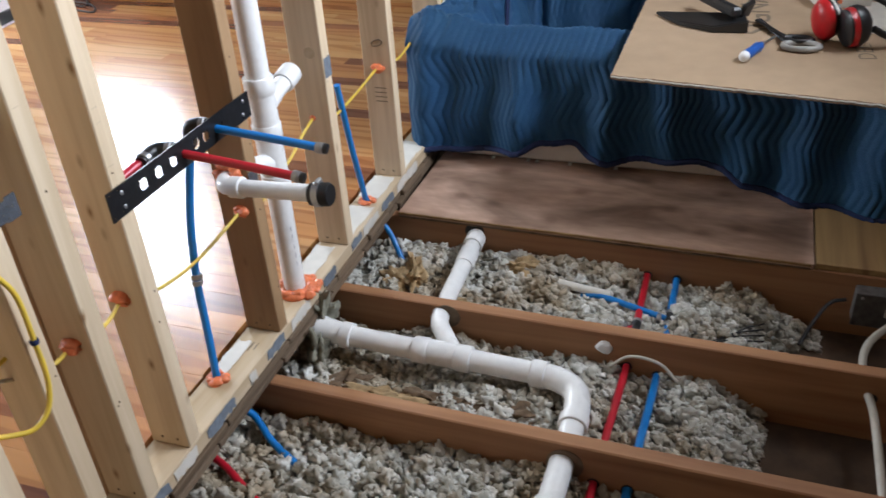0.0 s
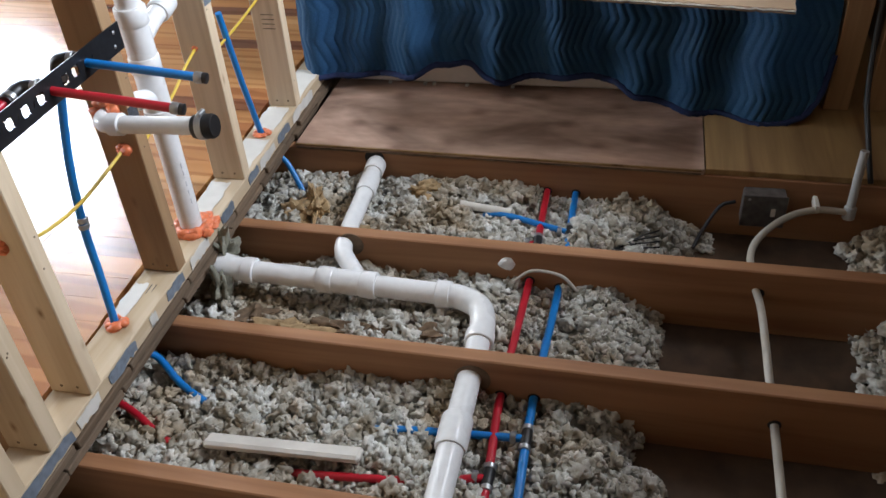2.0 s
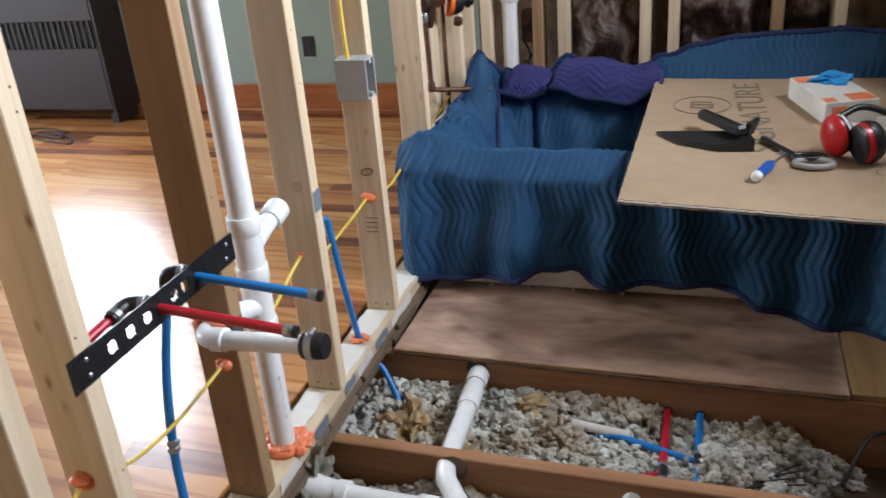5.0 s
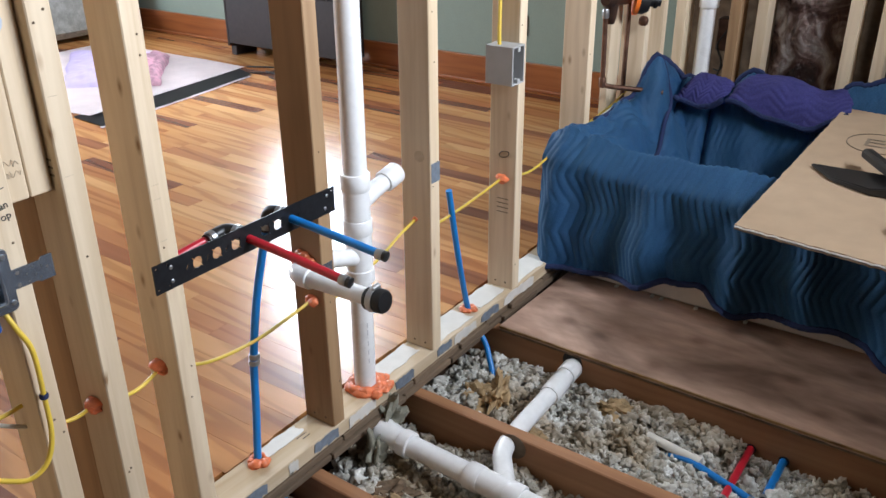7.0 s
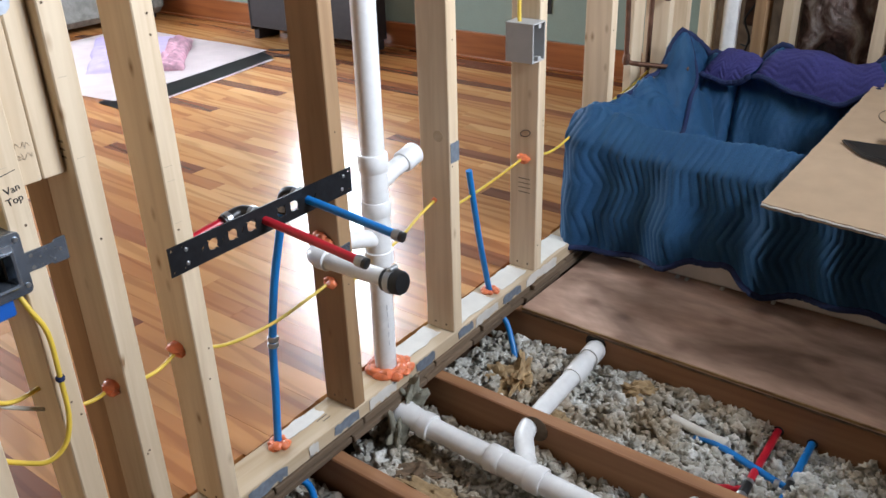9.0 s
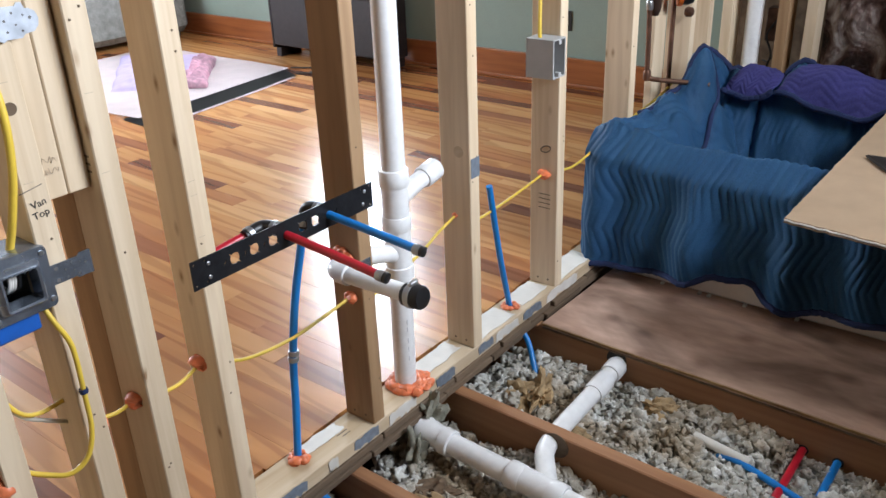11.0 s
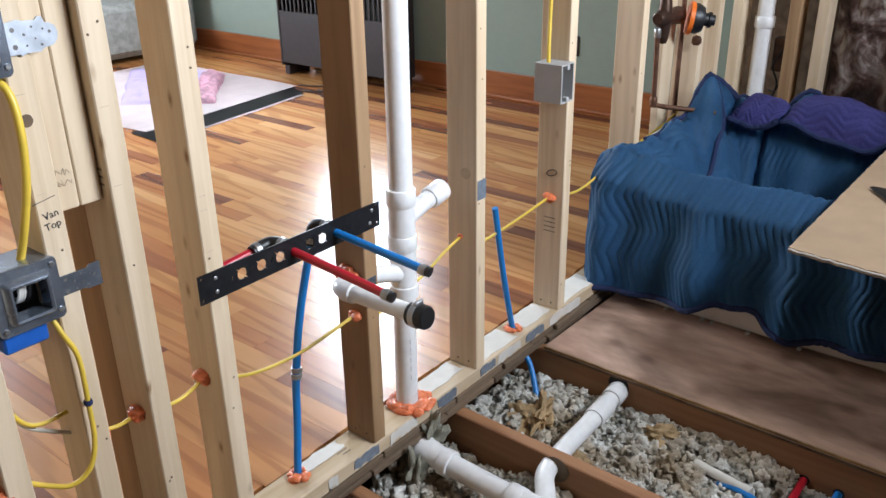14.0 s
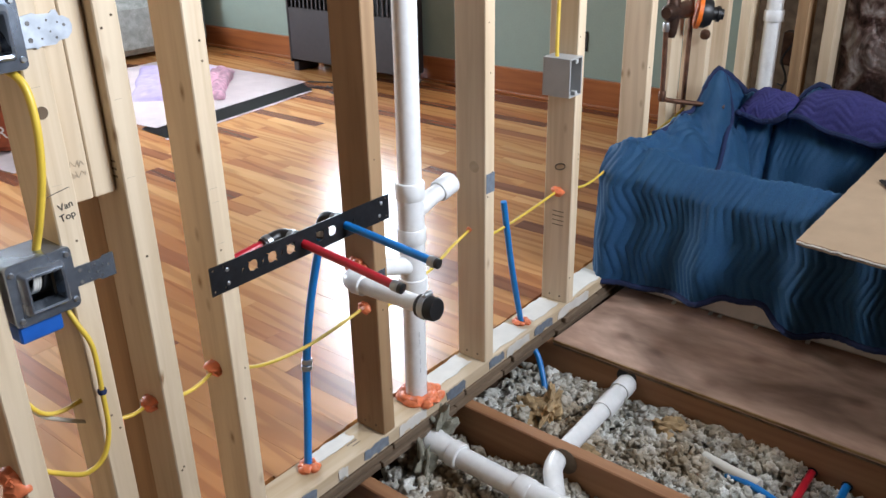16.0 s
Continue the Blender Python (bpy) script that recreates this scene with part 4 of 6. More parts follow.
tagged(part("cable_staple", box((1.488, 2.148, -0.05), (1.500, 2.20, -0.026), 0.002), KNOTBOARD), "small pale cable clip", "cable clip")
cd = thing("conduit", "grey plastic conduit standing up from the floor", "conduit")
part("pipe", tube([(1.578, 2.165, -0.06), (1.583, 2.19, 0.03), (1.585, 2.20, 0.115)], 0.011, 14), GREYBOX, cd, smooth=True)
part("fitting", profile((1.578, 2.165, -0.072), (1.58, 2.172, -0.035), [(0, 0.012), (0.1, 0.016), (0.9, 0.016), (1, 0.012)], 14), GREYBOX, cd, smooth=True)
cable("cable", "black cable hanging out of the wall by the conduit", [(1.64, 2.62, 0.6), (1.62, 2.5, 0.35), (1.60, 2.36, 0.2), (1.60, 2.25, 0.12), (1.62, 2.2, 0.02)], INK, 0.007)
cable("wire", "short white wire lying on the wool by a joist", [(0.745, 1.80, -0.075), (0.79, 1.81, -0.045), (0.86, 1.80, -0.045), (0.905, 1.78, -0.075)], WHITE_CABLE, 0.004, "wire")
for k in range(4):
    cable("wire", "thin dark wire lying over the wool", [(0.90 + 0.03 * k, 1.93 + 0.01 * k, -0.10), (0.98 + 0.02 * k, 1.97 + 0.02 * k, -0.085), (1.10, 2.02 + 0.025 * k, -0.10)], INK, 0.0022, "wire")

# knock-out hole plugs in the middle joist
tagged(part("wool_plug", lump((0.724, 1.829, -0.045), (0.022, 0.008, 0.020), 5), PVC), "pale wool showing through a bored joist hole", "insulation")
# flat black discs paint the shade inside the joists' bored holes
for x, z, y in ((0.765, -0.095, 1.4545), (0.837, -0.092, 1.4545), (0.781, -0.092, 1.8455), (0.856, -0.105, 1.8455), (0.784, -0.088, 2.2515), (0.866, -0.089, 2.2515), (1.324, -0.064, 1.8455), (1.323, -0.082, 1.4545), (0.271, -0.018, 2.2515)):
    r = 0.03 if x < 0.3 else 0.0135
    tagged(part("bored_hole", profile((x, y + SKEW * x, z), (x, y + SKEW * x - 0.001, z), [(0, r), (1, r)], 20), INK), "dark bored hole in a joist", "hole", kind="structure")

# ---- tub, blanket and cardboard ----
tub = thing("bathtub", "cream alcove bathtub wrapped in moving blankets", "bathtub")
part("apron", box((0.02, 2.672, 0.0205), (1.52, 2.70, 0.38), 0.008), TUB, tub)
for lo, hi in (((0.02, 2.685, 0.38), (1.52, 2.72, 0.405)), ((0.02, 3.36, 0.38), (1.52, 3.44, 0.405)), ((0.02, 2.72, 0.38), (0.06, 3.36, 0.405)), ((1.45, 2.74, 0.38), (1.52, 3.36, 0.405))):
    part("rim", box(lo, hi, 0.01), TUB, tub)
part("basin", box((0.09, 2.74, 0.0205), (1.45, 3.36, 0.07), 0.01), TUB, tub)
for i in range(5):
    x = (0.21, 0.33, 0.36, 0.47, 0.62)[i]
    tagged(part("fixing_clip", box((x, 2.655, 0.0195), (x + 0.012, 2.671, 0.026), 0.002), KNOTBOARD), "small pale clip at the foot of the tub", "clip", group="tub clips")


def tri(v):
    v = v % 1.0
    return abs(v * 2 - 1)


HEM = [(-0.10, 0.070), (0.03, 0.069), (0.19, 0.073), (0.30, 0.088), (0.40, 0.120), (0.48, 0.127), (0.555, 0.090), (0.615, 0.074), (0.74, 0.092), (0.87, 0.100), (0.94, 0.086), (1.025, 0.056), (1.11, 0.036), (1.23, 0.027), (1.33, 0.023), (1.43, 0.024), (1.485, 0.045), (1.52, 0.085), (1.545, 0.16), (1.56, 0.26)]


def hem(x):
    for (a, p), (b, q) in zip(HEM, HEM[1:]):
        if a <= x <= b:
            return p + (q - p) * ease(a, b, x)
    return HEM[-1][1]


BACK = [(-0.10, 0.55), (0.0, 0.535), (0.10, 0.522), (0.25, 0.512), (0.34, 0.565), (0.45, 0.53), (0.58, 0.478), (0.70, 0.575), (0.81, 0.615), (1.05, 0.645), (1.25, 0.65), (1.6, 0.62)]


def back_edge(x):
    for (a, p), (b, q) in zip(BACK, BACK[1:]):
        if a <= x <= b:
            return p + (q - p) * ease(a, b, x)
    return BACK[-1][1]


def top_height(x, y):
    """Height of the cloth over and inside the tub."""
    wall = max(1 - ease(2.71, 2.86, y), ease(3.08, 3.40, y), 1 - ease(0.05, 0.36, x), ease(1.25, 1.45, x))
    z = 0.10 + 0.362 * wall
    z += (back_edge(x) - 0.462) * ease(3.18, 3.40, y)
    z += 0.165 * math.exp(-((x - 0.10) / 0.07) ** 2 - ((y - 3.17) / 0.085) ** 2)
    z += 0.035 * math.exp(-((x - 0.03) / 0.10) ** 2) * ease(2.75, 3.0, y)
    z += 0.022 * math.exp(-((x - 0.06) / 0.09) ** 2) * (1 - ease(2.72, 2.86, y))
    # folds running down the tub's inner sides
    inner = ease(0.14, 0.26, x) * (1 - ease(0.5, 0.75, x)) * ease(2.90, 3.15, y)
    z += 0.022 * inner * math.sin((x * 0.95 + y * 0.12) * 42 + 1.0)
    z += 0.020 * (1 - ease(0.0, 0.35, x)) * ease(2.8, 3.0, y) * math.sin(y * 34 + x * 12)
    z += 0.014 * noise.noise(Vector((x * 9, y * 9, 2)))
    head = (1 - ease(0.16, 0.34, x)) * ease(2.70, 2.80, y) * (1 - ease(3.06, 3.2, y))
    z += 0.030 * head * abs(noise.noise(Vector((x * 11 - y * 6, y * 5 + x * 8, 6)))) - 0.016 * head * abs(noise.noise(Vector((x * 20, y * 17, 3))))
    z += 0.020 * math.exp(-((x + 0.005) / 0.035) ** 2) * (1 - ease(2.86, 2.98, y)) - 0.014 * math.exp(-((x - 0.055) / 0.022) ** 2) * (1 - ease(2.80, 2.92, y))
    # two sharp creases in the far side with a proud fold between them
    deep = ease(2.98, 3.16, y) * (1 - ease(3.36, 3.42, y))
    xc = x - 0.16 * (3.25 - y)
    z -= 0.085 * deep * math.exp(-((xc - 0.252) / 0.016) ** 2)
    z -= 0.050 * deep * math.exp(-((xc - 0.128) / 0.013) ** 2)
    z += 0.030 * deep * math.exp(-((xc - 0.185) / 0.035) ** 2)
    return z


def quilt(s, v):
    """Raised channels between zigzag stitch lines."""
    c = s / 0.0235 + 1.35 * tri(v / 0.19) + 1.5 * noise.noise(Vector((s * 4, v * 4, 9)))
    return (0.0060 + 0.0028 * noise.noise(Vector((s * 7, v * 7, 4)))) * abs(math.sin(math.pi * c)) ** 0.6


FOLDS = [(0.0, 0.075, 0.034), (0.318, 0.048, 0.052), (0.60, 0.065, 0.030), (0.79, 0.050, 0.036), (0.98, 0.060, 0.044), (1.17, 0.050, 0.030), (1.40, 0.075, 0.040)]


def front_fold(x, d):
    """How far the hanging cloth stands out, at depth d below the rim."""
    k = ease(0.0, 0.26, d)
    f = sum(a * math.exp(-((x - 0.10 * (d - 0.2) * math.sin(c * 9) - c) / w) ** 2) for c, w, a in FOLDS)
    f += 0.010 * math.sin(x * 41 + 1.0 + d * 5) + 0.022 * noise.noise(Vector((x * 6, d * 5, 1)))
    return 0.030 + k * f + 0.10 * ease(0.03, 0.44, d) * ease(0.90, 1.35, x)


RIM_Y, RIM_Z = 2.66, 0.462
xs = steps(-0.066, 1.552, 450)
front = steps(0.0, 1.0, 76)


def cloth(x, v):
    """v below 1: the hanging front from hem to rim; above 1: over the rim and through the tub."""
    if v <= 1.0:
        z0 = hem(x)
        top = RIM_Z + (top_height(x, RIM_Y + 0.04) - RIM_Z) * 0.8
        z = z0 + (top - z0) * v
        d = top - z
        round_ = 0.045 * math.sin(min(max(d, 0) / 0.07, 1) * math.pi / 2) ** 0.8
        y = RIM_Y + 0.045 - round_ - front_fold(x, d) * ease(0, 0.08, d)
        q = quilt(x, z)
        side = 1 - ease(-0.075, 0.0, x)
        return Vector((x, y - q + side * 0.03 * ease(0, 0.1, d), z))
    y = RIM_Y + 0.045 + (v - 1.0)
    e = 0.004
    z = top_height(x, y)
    nx, ny = (top_height(x + e, y) - z) / e, (top_height(x, y + e) - z) / e
    nrm = Vector((-nx, -ny, 1)).normalized()
    tuck = ease(2.735, 2.785, y)
    if x < 0.05:
        x = x * (1 - tuck) + (0.006 + (x + 0.066) * 0.379) * tuck
    return Vector((x, y, z)) + nrm * quilt(x + 0.15 * z, y + z)


rows_v = front + [1.0 + 0.0065 * (i + 1) for i in range(107)]
bm = sheet(xs, rows_v, cloth)
bmesh.ops.solidify(bm, geom=bm.faces[:], thickness=0.006)
blanket = thing("moving_blanket", "blue quilted moving blanket with navy binding draped over the tub", "blanket")
part("quilted_cloth", bm, CLOTH, blanket, smooth=True)
part("front_binding", tube([cloth(x, 0) + Vector((0, -0.001, -0.004)) for x in xs[::3]], 0.010, 8), NAVY, blanket, "navy cotton binding", True)
part("back_binding", tube([cloth(x, rows_v[-1]) + Vector((0, 0, 0.004)) for x in xs[::3]], 0.011, 8), NAVY, blanket, "navy cotton binding", True)
part("end_binding", tube(smooth_path([cloth(x, y - RIM_Y + 0.955) + Vector((0.002, -0.004, 0.006)) for x, y in ((-0.03, 2.84), (-0.03, 2.95), (-0.005, 3.04), (0.035, 3.11), (0.085, 3.165), (0.118, 3.215), (0.134, 3.20), (0.146, 3.13), (0.16, 3.06), (0.172, 2.99))], 5), 0.008, 8), NAVY, blanket, "navy cotton binding", True)


def flap(x0, x1, rise, drop, seed):
    """A tongue of cloth rolled forward over the back edge, reverse side out."""
    def fn(u, v):
        x = x0 + (x1 - x0) * u
        bow = max(math.sin(math.pi * u), 0.0) ** 0.6
        z = 0.5 + (back_edge(x) - 0.5) * 0.5 + rise * bow - (rise * 0.3 + drop * bow) * v * v
        y = 3.40 - 0.13 * v - 0.03 * bow * math.sin(math.pi * v)
        rib = 0.0035 * abs(math.sin((v * 0.16 + 0.04 * tri(u * 3)) / 0.025 * math.pi)) ** 0.6
        return Vector((x + 0.01 * noise.noise(Vector((u * 3, v * 3, seed))), y - rib, z + rib + 0.012 * noise.noise(Vector((u * 4, v * 2, seed)))))
    return fn


for x0, x1, rise, drop in ((0.13, 0.30, 0.055, 0.075), (0.31, 0.70, 0.075, 0.10)):
    fn = flap(x0, x1, rise, drop, x0 * 10)
    bm = sheet(steps(0, 1, 90), steps(0, 1, 40), fn)
    bmesh.ops.solidify(bm, geom=bm.faces[:], thickness=0.006)
    fl = part("folded_edge", bm, PURPLE, blanket, "purple reverse side folded over", True)
    part("edge_binding", tube([fn(u, 1.0) for u in steps(0, 1, 40)], 0.010, 8), NAVY, fl, "navy cotton binding", True)

# cardboard sheet resting over the tub
card = thing("cardboard_sheet", "large brown cardboard sheet with ragged edge over the tub", "cardboard")
bm = bmesh.new()
random.seed(8)
crn = [Vector((0.642, 2.305, 0.468)), Vector((1.355, 2.215, 0.468)), Vector((1.46, 3.36, 0.520)), Vector((0.678, 3.425, 0.520))]
nf = 70
low, up = [], []
for a, b in zip(crn, crn[1:] + crn[:1]):
    for i in range(nf):
        p = a.lerp(b, i / nf) + Vector((random.uniform(-0.0015, 0.0015), random.uniform(-0.003, 0.003), 0))
        low.append(bm.verts.new(p)), up.append(bm.verts.new(p + Vector((0, 0, 0.006))))
bm.faces.new(low[::-1]), bm.faces.new(up)
for i in range(len(low)):
    j = (i + 1) % len(low)
    bm.faces.new((low[i], low[j], up[j], up[i]))
part("board", bm, CARD, card)
torn = [crn[0].lerp(crn[1], i / 90) + Vector((0, -0.002 + 0.003 * noise.noise(Vector((i * 0.7, 1, 0))), 0.002 + 0.003 * noise.noise(Vector((i * 0.45, 4, 0))))) for i in range(91)]
part("torn_edge", tube(torn, 0.0022, 6), KNOTBOARD, card, "pale torn paper along the edge", True)
part("torn_flute", tube([p + Vector((0, -0.001, -0.005)) for p in torn], 0.0026, 6), SUBFLOOR, card, "dark open flutes under the edge", True)


def words(body, name, m, size, material, parent=None, extrude=0.0004):
    cu = bpy.data.curves.new(name, "FONT")
    cu.body, cu.size, cu.extrude, cu.align_x, cu.align_y = body, size, extrude, "CENTER", "CENTER"
    cu.materials.append(material)
    ob = new(name, cu)
    ob.matrix_world = m
    if parent:
        ob.parent = parent
    return ob

# ---- loose wool between the joists ----


def clump_shapes(n, fine=3):
    """Soft torn tufts with a cauliflower surface."""
    out = []
    for k in range(n):
        bm = bmesh.new()
        for v in bmesh.ops.create_icosphere(bm, subdivisions=fine, radius=1)["verts"]:
            o = Vector((k * 5.3, k * 2.1, 1.7))
            d = 0.80 + 0.70 * noise.noise(v.co * 1.4 + o) + 0.62 * noise.noise(v.co * 3.1 + o) + 0.42 * noise.noise(v.co * 6.5 + o)
            v.co = v.co * max(d, 0.16)
        bm.verts.ensure_lookup_table()
        out.append((np.array([v.co[:] for v in bm.verts]), [[v.index for v in f.verts] for f in bm.faces]))
        bm.free()
    return out


SHAPES, SMALL = clump_shapes(10), clump_shapes(8, 2)


def wool(x0, x1, y0, y1, height, count, seed, sizes=(0.005, 0.0225), name="loose_insulation"):
    """One bay's fill: a soft bed with thousands of torn clumps on it. height(x, y) is its top."""
    rng = np.random.default_rng(seed)
    verts, faces, base = [], [], 0
    for i in range(count):
        x, y = rng.uniform(x0, x1), rng.uniform(y0, y1)
        top = height(x, y)
        if top < -0.183:
            continue
        big = rng.random() < 0.42
        v, f = SHAPES[rng.integers(0, 10)] if big else SMALL[rng.integers(0, 8)]
        s = sizes[0] + (sizes[1] - sizes[0]) * (0.45 + 0.55 * rng.random() ** 2 if big else 0.45 * rng.random())
        a, b = rng.uniform(0, 6.28), rng.uniform(-0.6, 0.6)
        rot = np.array(Matrix.Rotation(a, 3, "Z") @ Matrix.Rotation(b, 3, "X"))
        p = v * s * rng.uniform(0.7, 1.3, 3) @ rot.T + (x, min(max(y, y0 + s), y1 - s), top + rng.uniform(-0.014, 0.012))
        verts.append(p)
        faces += [[q + base for q in g] for g in f]
        base += len(v)
    nx, ny = max(int((x1 - x0) / 0.02), 2), max(int((y1 - y0) / 0.02), 2)
    bed = [(x, y, max(height(x, y) - 0.012 + 0.006 * noise.noise(Vector((x * 40, y * 40, seed))), -0.195)) for x in steps(x0, x1, nx) for y in steps(y0 + 0.001, y1 - 0.001, ny)]
    faces += [[base + i * (ny + 1) + j, base + (i + 1) * (ny + 1) + j, base + (i + 1) * (ny + 1) + j + 1, base + i * (ny + 1) + j + 1] for i in range(nx) for j in range(ny)]
    me = bpy.data.meshes.new(name)
    me.from_pydata(np.concatenate(verts + [np.array(bed)]).tolist(), [], faces)
    me.materials.append(WOOL)
    me.polygons.foreach_set("use_smooth", [True] * len(me.polygons))
    return tagged(new(name, me), "grey loose wool insulation in clumps between joists", "insulation", "wool bays", "stuff")


def bay_height(level, end, seed, dip=0.03):
    def fn(x, y):
        n = noise.noise(Vector((x * 5, y * 7, seed))) * dip + noise.noise(Vector((x * 14, y * 14, seed + 3))) * 0.012
        n -= 0.028 * math.exp(-((x - 0.81) / 0.075) ** 2)
        fall = ease(end - 0.18, end + 0.03, x + 0.1 * noise.noise(Vector((y * 9, seed, 0))))
        rest = -0.194 + 0.012 * max(noise.noise(Vector((x * 6, y * 6, seed + 8))), 0)
        return (level + n) * (1 - fall) + rest * fall
    return fn


wool(-0.06, 2.0, 1.892, 2.248, bay_height(-0.095, 1.20, 1), 5200, 21)
wool(-0.06, 2.0, 1.495, 1.843, bay_height(-0.105, 1.12, 2), 5200, 22)
wool(-0.10, 2.0, 1.092, 1.452, bay_height(-0.10, 1.10, 3), 5400, 23)
wool(-0.10, 1.6, 0.64, 1.05, bay_height(-0.12, 1.2, 4), 1800, 24)

wool(1.56, 1.81, 1.892, 2.20, lambda x, y: -0.20 + 0.07 * ease(1.55, 1.72, x) + 0.02 * noise.noise(Vector((x * 9, y * 9, 5))), 420, 25)
wool(1.52, 1.81, 1.56, 1.843, lambda x, y: -0.20 + 0.08 * ease(1.50, 1.68, x) + 0.02 * noise.noise(Vector((x * 9, y * 9, 6))), 420, 26)
wool(1.50, 1.81, 1.15, 1.452, lambda x, y: -0.20 + 0.07 * ease(1.48, 1.70, x) + 0.02 * noise.noise(Vector((x * 9, y * 9, 7))), 420, 27)

# scraps lying in and on the wool


def scrap(name, label, centre, size, seed, material, cat="insulation", turn=0.0, rough=0.6):
    ob = part(name, lump((0, 0, 0), size, seed, rough, 4), material, smooth=True)
    ob.matrix_world = Matrix.Translation(centre) @ Matrix.Rotation(turn, 4, "Z")
    return tagged(ob, label, cat)


scrap("wool_scrap", "torn tan scrap of old wool batt", (0.145, 2.06, -0.065), (0.022, 0.075, 0.03), 3, LINT, turn=0.35, rough=1.0)
scrap("wool_scrap", "torn tan scrap of old wool batt", (0.10, 2.02, -0.075), (0.05, 0.04, 0.03), 9, LINT, rough=1.0)
scrap("wool_scrap", "torn tan scrap of old wool batt", (0.44, 2.17, -0.075), (0.05, 0.03, 0.025), 4, LINT, turn=0.3, rough=0.9)
scrap("wool_scrap", "torn tan scrap of old wool batt", (0.30, 1.95, -0.085), (0.04, 0.03, 0.02), 6, LINT, rough=0.9)
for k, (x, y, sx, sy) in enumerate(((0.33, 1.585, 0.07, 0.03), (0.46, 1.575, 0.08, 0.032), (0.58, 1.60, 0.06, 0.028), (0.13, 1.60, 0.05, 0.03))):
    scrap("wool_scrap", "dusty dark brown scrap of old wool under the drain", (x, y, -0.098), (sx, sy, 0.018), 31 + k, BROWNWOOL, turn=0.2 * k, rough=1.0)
scrap("wool_scrap", "torn brown scrap of old wool batt", (0.23, 1.56, -0.085), (0.09, 0.035, 0.018), 7, LINT, turn=0.1, rough=1.0)
scrap("wool_tuft", "grey-green wool hanging round the drain bend", (0.012, 1.735, -0.015), (0.03, 0.04, 0.05), 12, MOSS, rough=1.0)
scrap("wool_tuft", "grey-green wool hanging round the drain bend", (0.03, 1.655, -0.06), (0.02, 0.025, 0.06), 14, MOSS, rough=1.0)
for k, (x, y, a, s) in enumerate(((0.20, 1.53, 0.3, 0.03), (0.10, 1.52, -0.5, 0.05), (0.46, 1.62, 0.9, 0.03), (0.05, 1.95, 0.2, 0.03))):
    ob = part("plaster_chip", box((-s, -s * 0.45, -0.002), (s, s * 0.45, 0.002), 0.001), KNOTBOARD)
    ob.matrix_world = Matrix.Translation((x, y, -0.082)) @ Matrix.Rotation(a, 4, "Z") @ Matrix.Rotation(0.2, 4, "X")
    tagged(ob, "pale broken chip lying on the wool", "plaster chip", "chips on the wool")
ob = part("wood_offcut", box((-0.165, -0.022, -0.009), (0.165, 0.022, 0.009), 0.006), KNOTBOARD)
ob.matrix_world = Matrix.Translation((0.355, 1.205, -0.066)) @ Matrix.Rotation(0.03, 4, "Z") @ Matrix.Rotation(-0.35, 4, "X")
tagged(ob, "long off-white offcut lying on the wool", "offcut")
ob = part("pipe_offcut", tube([(0.55, 2.13, -0.082), (0.70, 2.10, -0.080)], 0.012, 12), KNOTBOARD, smooth=True)
tagged(ob, "pale pipe offcut half sunk in the wool", "offcut")

# ---- shower valve and copper ----
valve = thing("shower_valve", "bronze shower valve with black cover and orange ring on a stud", "valve")
part("body", profile((-0.055, 3.02, 0.845), (-0.05, 3.17, 0.840), [(0, 0.018), (0.1, 0.026), (0.7, 0.028), (1, 0.03)], 16), BRASS, valve, smooth=True)
part("body", profile((-0.055, 3.075, 0.76), (-0.055, 3.075, 0.93), [(0, 0.012), (0.1, 0.018), (0.5, 0.026), (0.9, 0.018), (1, 0.012)], 14), BRASS, valve, smooth=True)
part("orange_ring", profile((-0.012, 3.165, 0.835), (0.000, 3.172, 0.833), [(0, 0.046), (0, 0.054), (1, 0.054), (1, 0.046)], 28), ORANGE, valve, "orange plaster guard ring", True)
part("cover", profile((-0.002, 3.171, 0.834), (0.030, 3.190, 0.830), [(0, 0.049), (0.5, 0.050), (1, 0.040)], 28), BLACKP, valve, "black cover", True)
part("knob", profile((0.030, 3.190, 0.830), (0.062, 3.210, 0.826), [(0, 0.022), (0.4, 0.022), (0.45, 0.026), (0.7, 0.026), (0.75, 0.018), (1, 0.018)], 18), BLACKP, valve, "black knob", True)
cp = thing("copper_pipe", "old copper pipe dropping from the valve to the spout", "pipe")
part("pipe", tube(smooth_path([(-0.055, 3.03, 0.80), (-0.055, 3.04, 0.66), (-0.055, 3.045, 0.575), (-0.045, 3.05, 0.558), (-0.02, 3.06, 0.553), (0.06, 3.10, 0.545), (0.13, 3.135, 0.538)], 5), 0.0085, 12), COPPER, cp, smooth=True)
part("elbow", profile((-0.055, 3.045, 0.55), (-0.055, 3.045, 0.585), [(0, 0.010), (0.2, 0.013), (0.8, 0.013), (1, 0.011)], 14), COPPER, cp, smooth=True)
part("sleeve", profile((-0.055, 3.031, 0.785), (-0.055, 3.03, 0.815), [(0, 0.010), (0.2, 0.012), (0.8, 0.012), (1, 0.010)], 14), CRIMP, cp, smooth=True)
cp = thing("copper_pipe", "old copper pipe rising beside the shower valve", "pipe")
part("pipe", tube([(-0.05, 3.215, 0.10), (-0.05, 3.215, 0.77), (-0.05, 3.205, 1.6)], 0.0085, 12), COPPER, cp, smooth=True)
part("cap", profile((-0.01, 3.215, 0.755), (0.02, 3.222, 0.752), [(0, 0.012), (0.3, 0.018), (0.8, 0.016), (1, 0.008)], 14), COPPER, cp, smooth=True)
